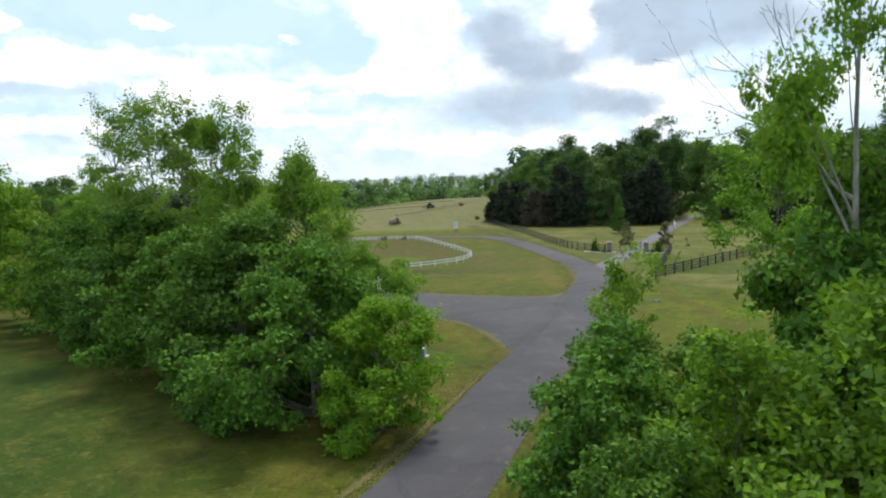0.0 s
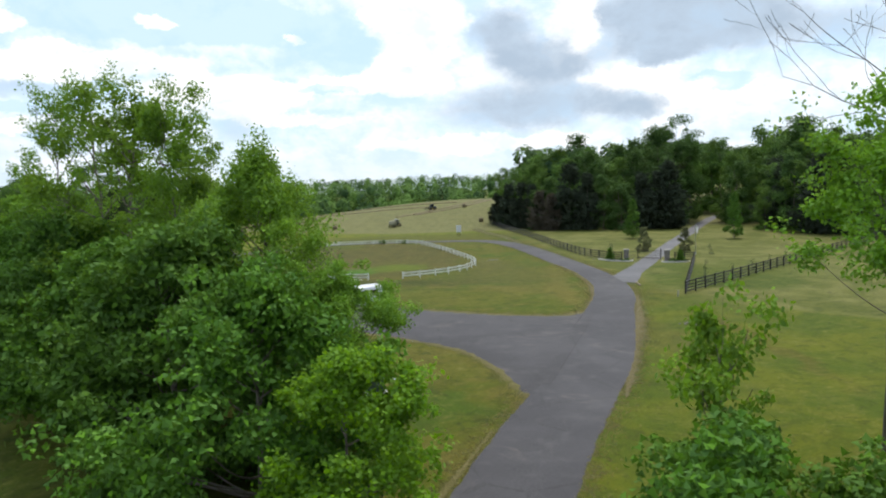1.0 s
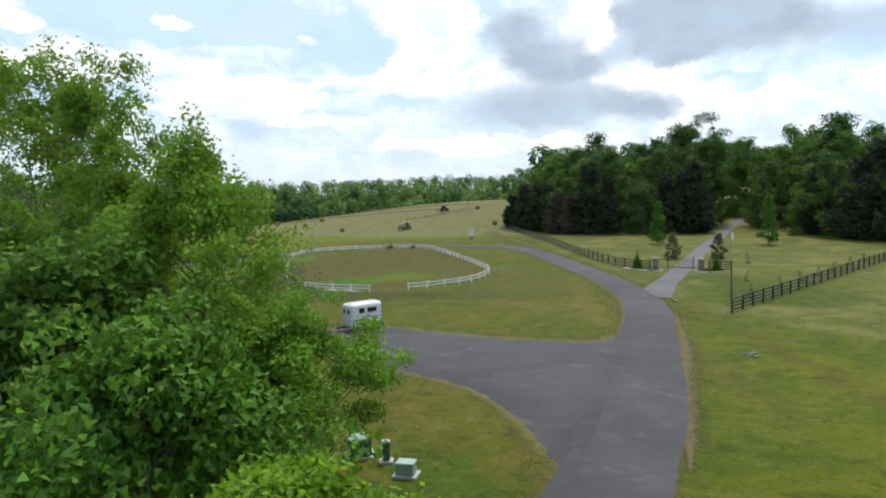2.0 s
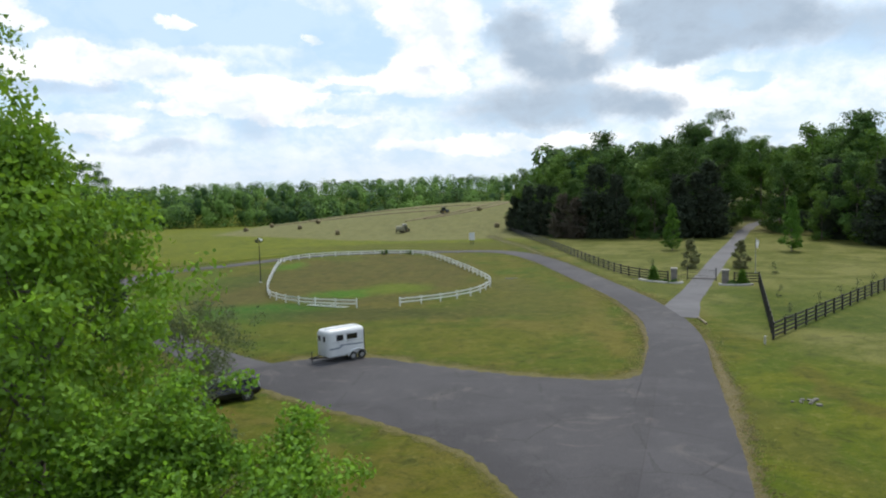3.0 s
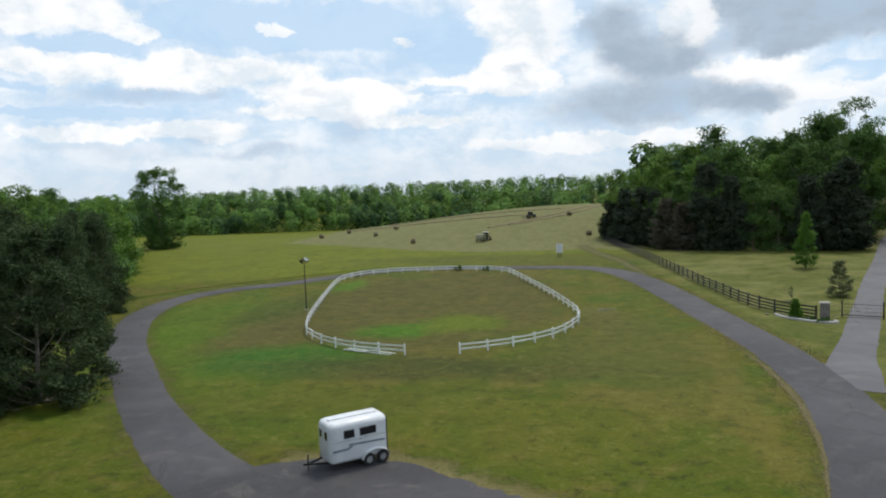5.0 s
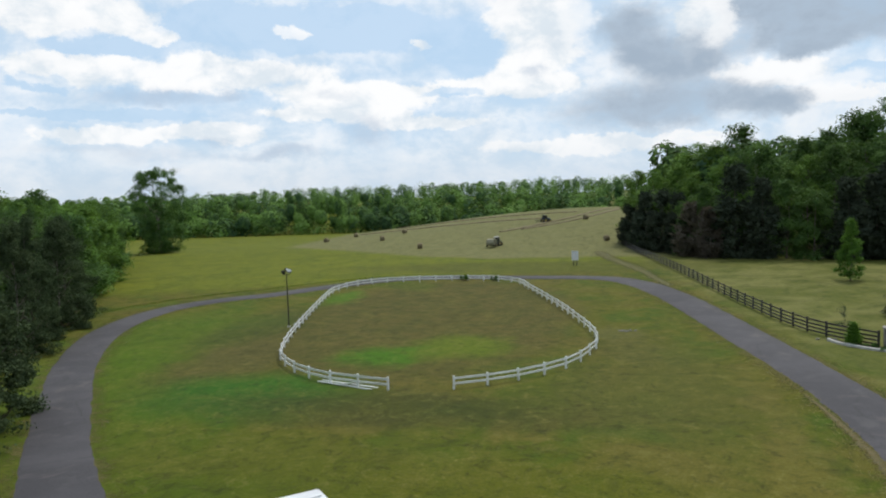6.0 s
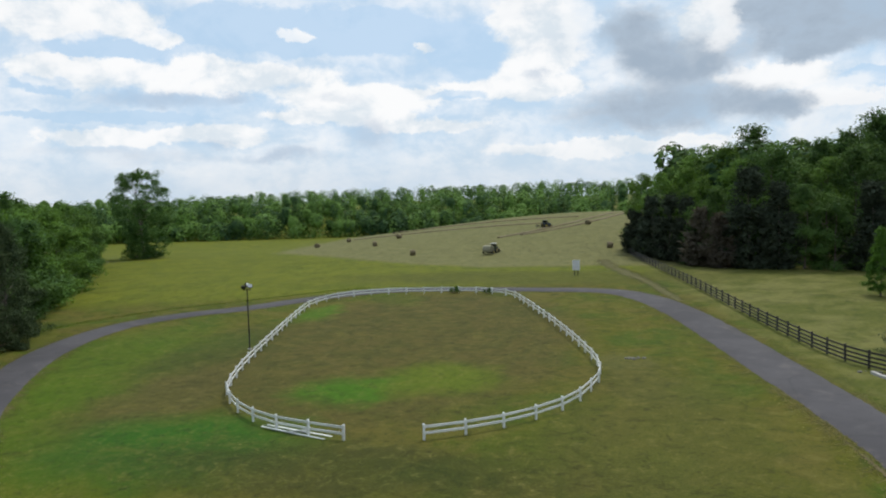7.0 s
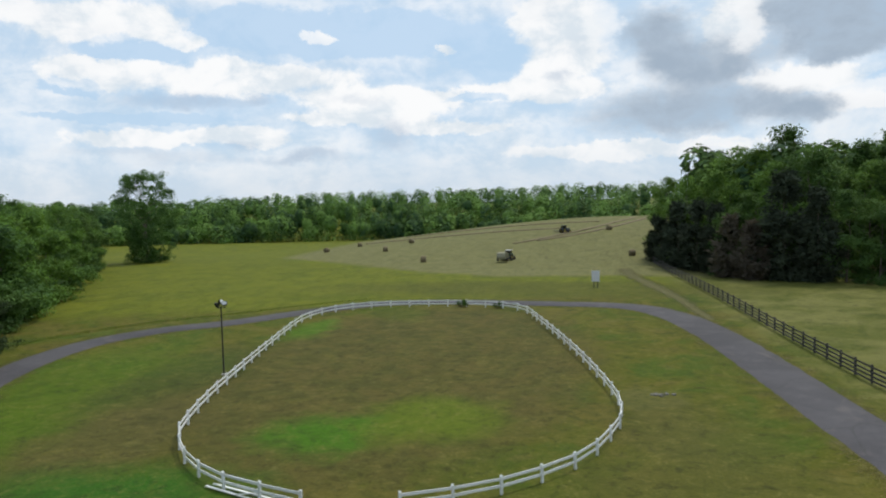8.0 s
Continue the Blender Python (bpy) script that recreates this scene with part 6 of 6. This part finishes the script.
def tractor(x, y, yaw, paint, baler, label):
    size = Matrix.Diagonal((0.84, 0.84, 0.84, 1))
    t = thing("tractor", pose(x, y, gz(x, y) + 0.02, 0, 0, yaw) @ size, label, "tractor", "tractors in the hay field")
    part("bonnet", box(1.7, 0.75, 0.75, pose(1.05, 0, 1.30), 0.10), paint, t)
    part("grille", box(0.06, 0.6, 0.6, pose(1.92, 0, 1.28), 0.02), BLACK_BOARD, t)
    part("chassis", box(3.0, 0.5, 0.5, pose(0.45, 0, 0.75), 0.05), IRON, t)
    part("cab", box(1.35, 1.35, 0.5, pose(-0.45, 0, 1.45), 0.05), paint, t)
    part("cab_glass", box(1.25, 1.28, 0.85, pose(-0.45, 0, 2.10), 0.04), DARK_GLASS, t, "dark cab windows")
    part("cab_roof", box(1.5, 1.5, 0.16, pose(-0.45, 0, 2.62), 0.06), SIGN_WHITE if baler else paint, t, "pale cab roof")
    for sx in (-1.05, 0.15):
        for sy in (-0.63, 0.63):
            part("cab_pillar", box(0.07, 0.07, 0.9, pose(sx, sy, 2.1)), IRON, t)
    part("exhaust", cyl(0.05, 0.05, 1.3, pose(0.75, 0.28, 2.1), 8), IRON, t)
    for s in (1, -1):
        wheel(t, -0.75, s * 0.95, 0.82, 0.84, 0.46, 0.48, YELLOW, "rear_wheel")
        wheel(t, 1.45, s * 0.85, 0.52, 0.54, 0.30, 0.34, YELLOW, "front_wheel")
        part("mudguard", box(1.0, 0.5, 0.08, pose(-0.75, s * 0.92, 1.74), 0.03), paint, t)
    if baler:
        b = thing("hay_baler", pose(x, y, gz(x, y) + 0.02, 0, 0, yaw) @ size @ pose(-4.1, 0, 0), "dusty towed round hay baler behind a tractor", "baler")
        prof = [(-1.5, 0.6), (-1.7, 1.3), (-1.3, 2.15), (-0.2, 2.4), (0.8, 2.1), (1.2, 1.2), (0.9, 0.6)]
        part("chamber", loft([[(px, -1.15, pz) for px, pz in prof], [(px, 1.15, pz) for px, pz in prof]]), BALER_PAINT, b)
        for k in range(3):
            part("side_rib", box(0.10, 2.42, 1.5, pose(-0.9 + k * 0.75, 0, 1.4), 0.02), BALER_PAINT, b)
        part("drawbar", box(1.9, 0.16, 0.14, pose(1.9, 0, 0.62)), IRON, b)
        part("pickup", cyl(0.28, 0.28, 2.0, pose(0.85, 0, 0.36, 90), 10), IRON, b)
        for s in (1, -1):
            wheel(b, -0.3, s * 1.38, 0.50, 0.52, 0.28, 0.34, YELLOW)
    else:
        r = thing("hay_rake", pose(x, y, gz(x, y) + 0.02, 0, 0, yaw) @ size @ pose(-3.6, 0, 0), "low dark hay rake towed behind a tractor", "rake")
        part("beam", box(0.12, 3.4, 0.12, pose(0, 0, 0.75)), IRON, r)
        part("drawbar", box(2.3, 0.1, 0.1, pose(1.2, 0, 0.7)), IRON, r)
        for k in range(5):
            part("rake_wheel", wheel_ring(0.62, 0.50, 0.05, 18), IRON, r, m=pose(0.2, -1.4 + 0.7 * k, 0.63, 0, 0, 50))


tractor(-17.4, 229.0, 74, TRACTOR_GREEN, True, "green tractor with a pale cab roof pulling a hay baler")
tractor(-7.5, 276, 38, TRACTOR_BLUE, False, "dark blue-grey tractor working in the hay field")


def windrow(pts, seed):
    """A raked ridge of cut hay."""
    rr = random.Random(seed)
    p = spline(pts, 1.2)
    d = np.gradient(p, axis=0)
    d /= np.linalg.norm(d, axis=1)[:, None]
    rings = []
    for q, e in zip(p, d):
        n = np.array([-e[1], e[0]])
        w, h = rr.uniform(0.5, 0.8), rr.uniform(0.22, 0.42)
        rings.append([(*(q + n * s * w), gz(*(q + n * s * w)) + z) for s, z in ((-1, -0.05), (-0.5, h * 0.8), (0.1, h), (0.6, h * 0.7), (1, -0.05))])
    ob = part("windrow", loft(rings), HAY, smooth=True)
    tagged(ob, "long raked ridge of cut hay across the field", "windrow", "windrows", "stuff")


for k, line in enumerate((((-75, 299), (-50, 294), (-30, 291), (-8, 288)), ((-66, 318), (-40, 313), (-12, 306), (2, 304)), ((-14, 262), (-4, 272), (6, 287), (14, 305), (20, 322)), ((-20, 258), (-12, 268), (-2, 282), (6, 298), (14, 318)))):
    windrow(line, k)

# ---- odds and ends on the grass ----
log_t = thing("log", pose(23.1, 90.2, 0.12, 0, 0, 85) @ Matrix.Diagonal((0.85, 0.6, 0.6, 1)), "bleached fallen log at the driveway corner", "log")
part("stem", cyl(0.17, 0.09, 4.0, pose(0, 0, 0, 0, 90), 10), LOG, log_t)
part("stub", cyl(0.05, 0.03, 0.4, pose(0.6, 0.15, 0.12, 50, 20), 7), LOG, log_t)
pipe = thing("marker_pipe", pose(24.8, 80.2, 0), "short pale pipe standing by the fence corner", "pipe")
part("tube", cyl(0.07, 0.07, 0.62, pose(0, 0, 0.29), 10), CONCRETE, pipe)
part("cap", cyl(0.10, 0.09, 0.06, pose(0, 0, 0.62), 10), CONCRETE, pipe)
rs = random.Random(21)


def stone(x, y, s):
    bm = bmesh.new()
    bmesh.ops.create_icosphere(bm, subdivisions=1, radius=s)
    for v in bm.verts:
        v.co *= rs.uniform(0.75, 1.2)
        v.co.z = v.co.z * 0.55 + s * 0.25
    ob = part("stone", bm, STONE_GREY, None, "", pose(x, y, 0, 0, 0, rs.uniform(0, 360)))
    tagged(ob, "small grey field stone lying in the grass", "stone", "stones in the grass")


for cx, cy, n in ((7.2, 125.0, 12), (20.7, 65.0, 10), (25.0, 121.6, 4)):
    for _ in range(n):
        stone(cx + rs.gauss(0, 0.55), cy + rs.gauss(0, 0.35), rs.uniform(0.08, 0.2))


def near_road(x, y, pad=0.2):
    d2 = (ROAD_P[:, 0] - x) ** 2 + (ROAD_P[:, 1] - y) ** 2
    k = int(np.argmin(d2))
    return math.sqrt(d2[k]) - ROAD_P[k, 2] / 2 - pad


ROAD_P = np.vstack([spline(MAIN_ROAD, 1.0), spline(DRIVE, 1.0)])
LOT = [(5.6, 43.5), (4.3, 49.6), (0.9, 58), (-9.8, 67.4), (-15, 72), (-16, 77), (-9.2, 78.4), (-5.2, 77.4), (3.6, 72.3), (10.6, 70.2), (14, 73.4)]


def in_lot(x, y):
    c = False
    for (x1, y1), (x2, y2) in zip(LOT, LOT[1:] + LOT[:1]):
        if (y1 > y) != (y2 > y) and x < (x2 - x1) * (y - y1) / (y2 - y1) + x1:
            c = not c
    return c


def tufts(name, count, area, size, mat, seed, label, edge=None):
    """Blades of grass in tufts, kept off the paving."""
    rg = random.Random(seed)
    vs = []
    tries = 0
    while len(vs) < count * 4 and tries < count * 6:
        tries += 1
        if edge is not None:
            q = ROAD_P[rg.randrange(edge)]
            s = rg.choice((-1, 1)) * (q[2] / 2 + abs(rg.gauss(0.25, 0.55)))
            a = rg.uniform(0, 2 * math.pi)
            x, y = q[0] + s * math.cos(a), q[1] + s * math.sin(a)
        else:
            x, y = rg.uniform(area[0], area[2]), rg.uniform(area[1], area[3])
        if near_road(x, y, -0.05) < 0 or in_lot(x, y):
            continue
        z = gz(x, y)
        for _ in range(4):
            a, w, h = rg.uniform(0, 6.283), size * rg.uniform(0.25, 0.5), size * rg.uniform(0.6, 1.3)
            lx, ly = rg.gauss(0, 0.45) * h, rg.gauss(0, 0.45) * h
            ox, oy = rg.gauss(0, 0.5) * size, rg.gauss(0, 0.5) * size
            c, s = math.cos(a) * w * 0.5, math.sin(a) * w * 0.5
            vs.append(((x + ox - c, y + oy - s, z - 0.01), (x + ox + c, y + oy + s, z - 0.01), (x + ox + lx, y + oy + ly, z + h)))
    v = np.array(vs, np.float32).reshape(-1, 3)
    ob = new(name, mesh_np(name, v, np.arange(len(v)).reshape(-1, 3), mat))
    tagged(ob, label, "grass", kind="stuff")


tufts("verge_grass", 9000, None, 0.08, BLADE_DRY, 32, "dry straw-coloured grass tufts along the road edge", edge=150)


def edge_grass(name, pts, count, size, mat, seed, label):
    """A strip of long uncut grass along a line."""
    rg = random.Random(seed)
    p = spline(pts, 0.5)
    vs = []
    for _ in range(count):
        q = p[rg.randrange(len(p))]
        x, y = q[0] + rg.gauss(0, 0.45), q[1] + rg.gauss(0, 0.45)
        z = gz(x, y)
        a, w, h = rg.uniform(0, 6.283), size * 0.3, size * rg.uniform(0.5, 1.3)
        c, s = math.cos(a) * w, math.sin(a) * w
        vs.append(((x - c, y - s, z - 0.02), (x + c, y + s, z - 0.02), (x + rg.gauss(0, 0.4) * h, y + rg.gauss(0, 0.4) * h, z + h)))
    v = np.array(vs, np.float32).reshape(-1, 3)
    tagged(new(name, mesh_np(name, v, np.arange(len(v)).reshape(-1, 3), mat)), label, "grass", kind="stuff")


edge_grass("meadow_edge_grass", [(-60, 122), (-60.5, 132), (-58.5, 141), (-53, 150), (-46, 156.5), (-39, 164), (-31, 171)], 2200, 0.18, BLADE, 41, "long dark grass along the meadow edge")
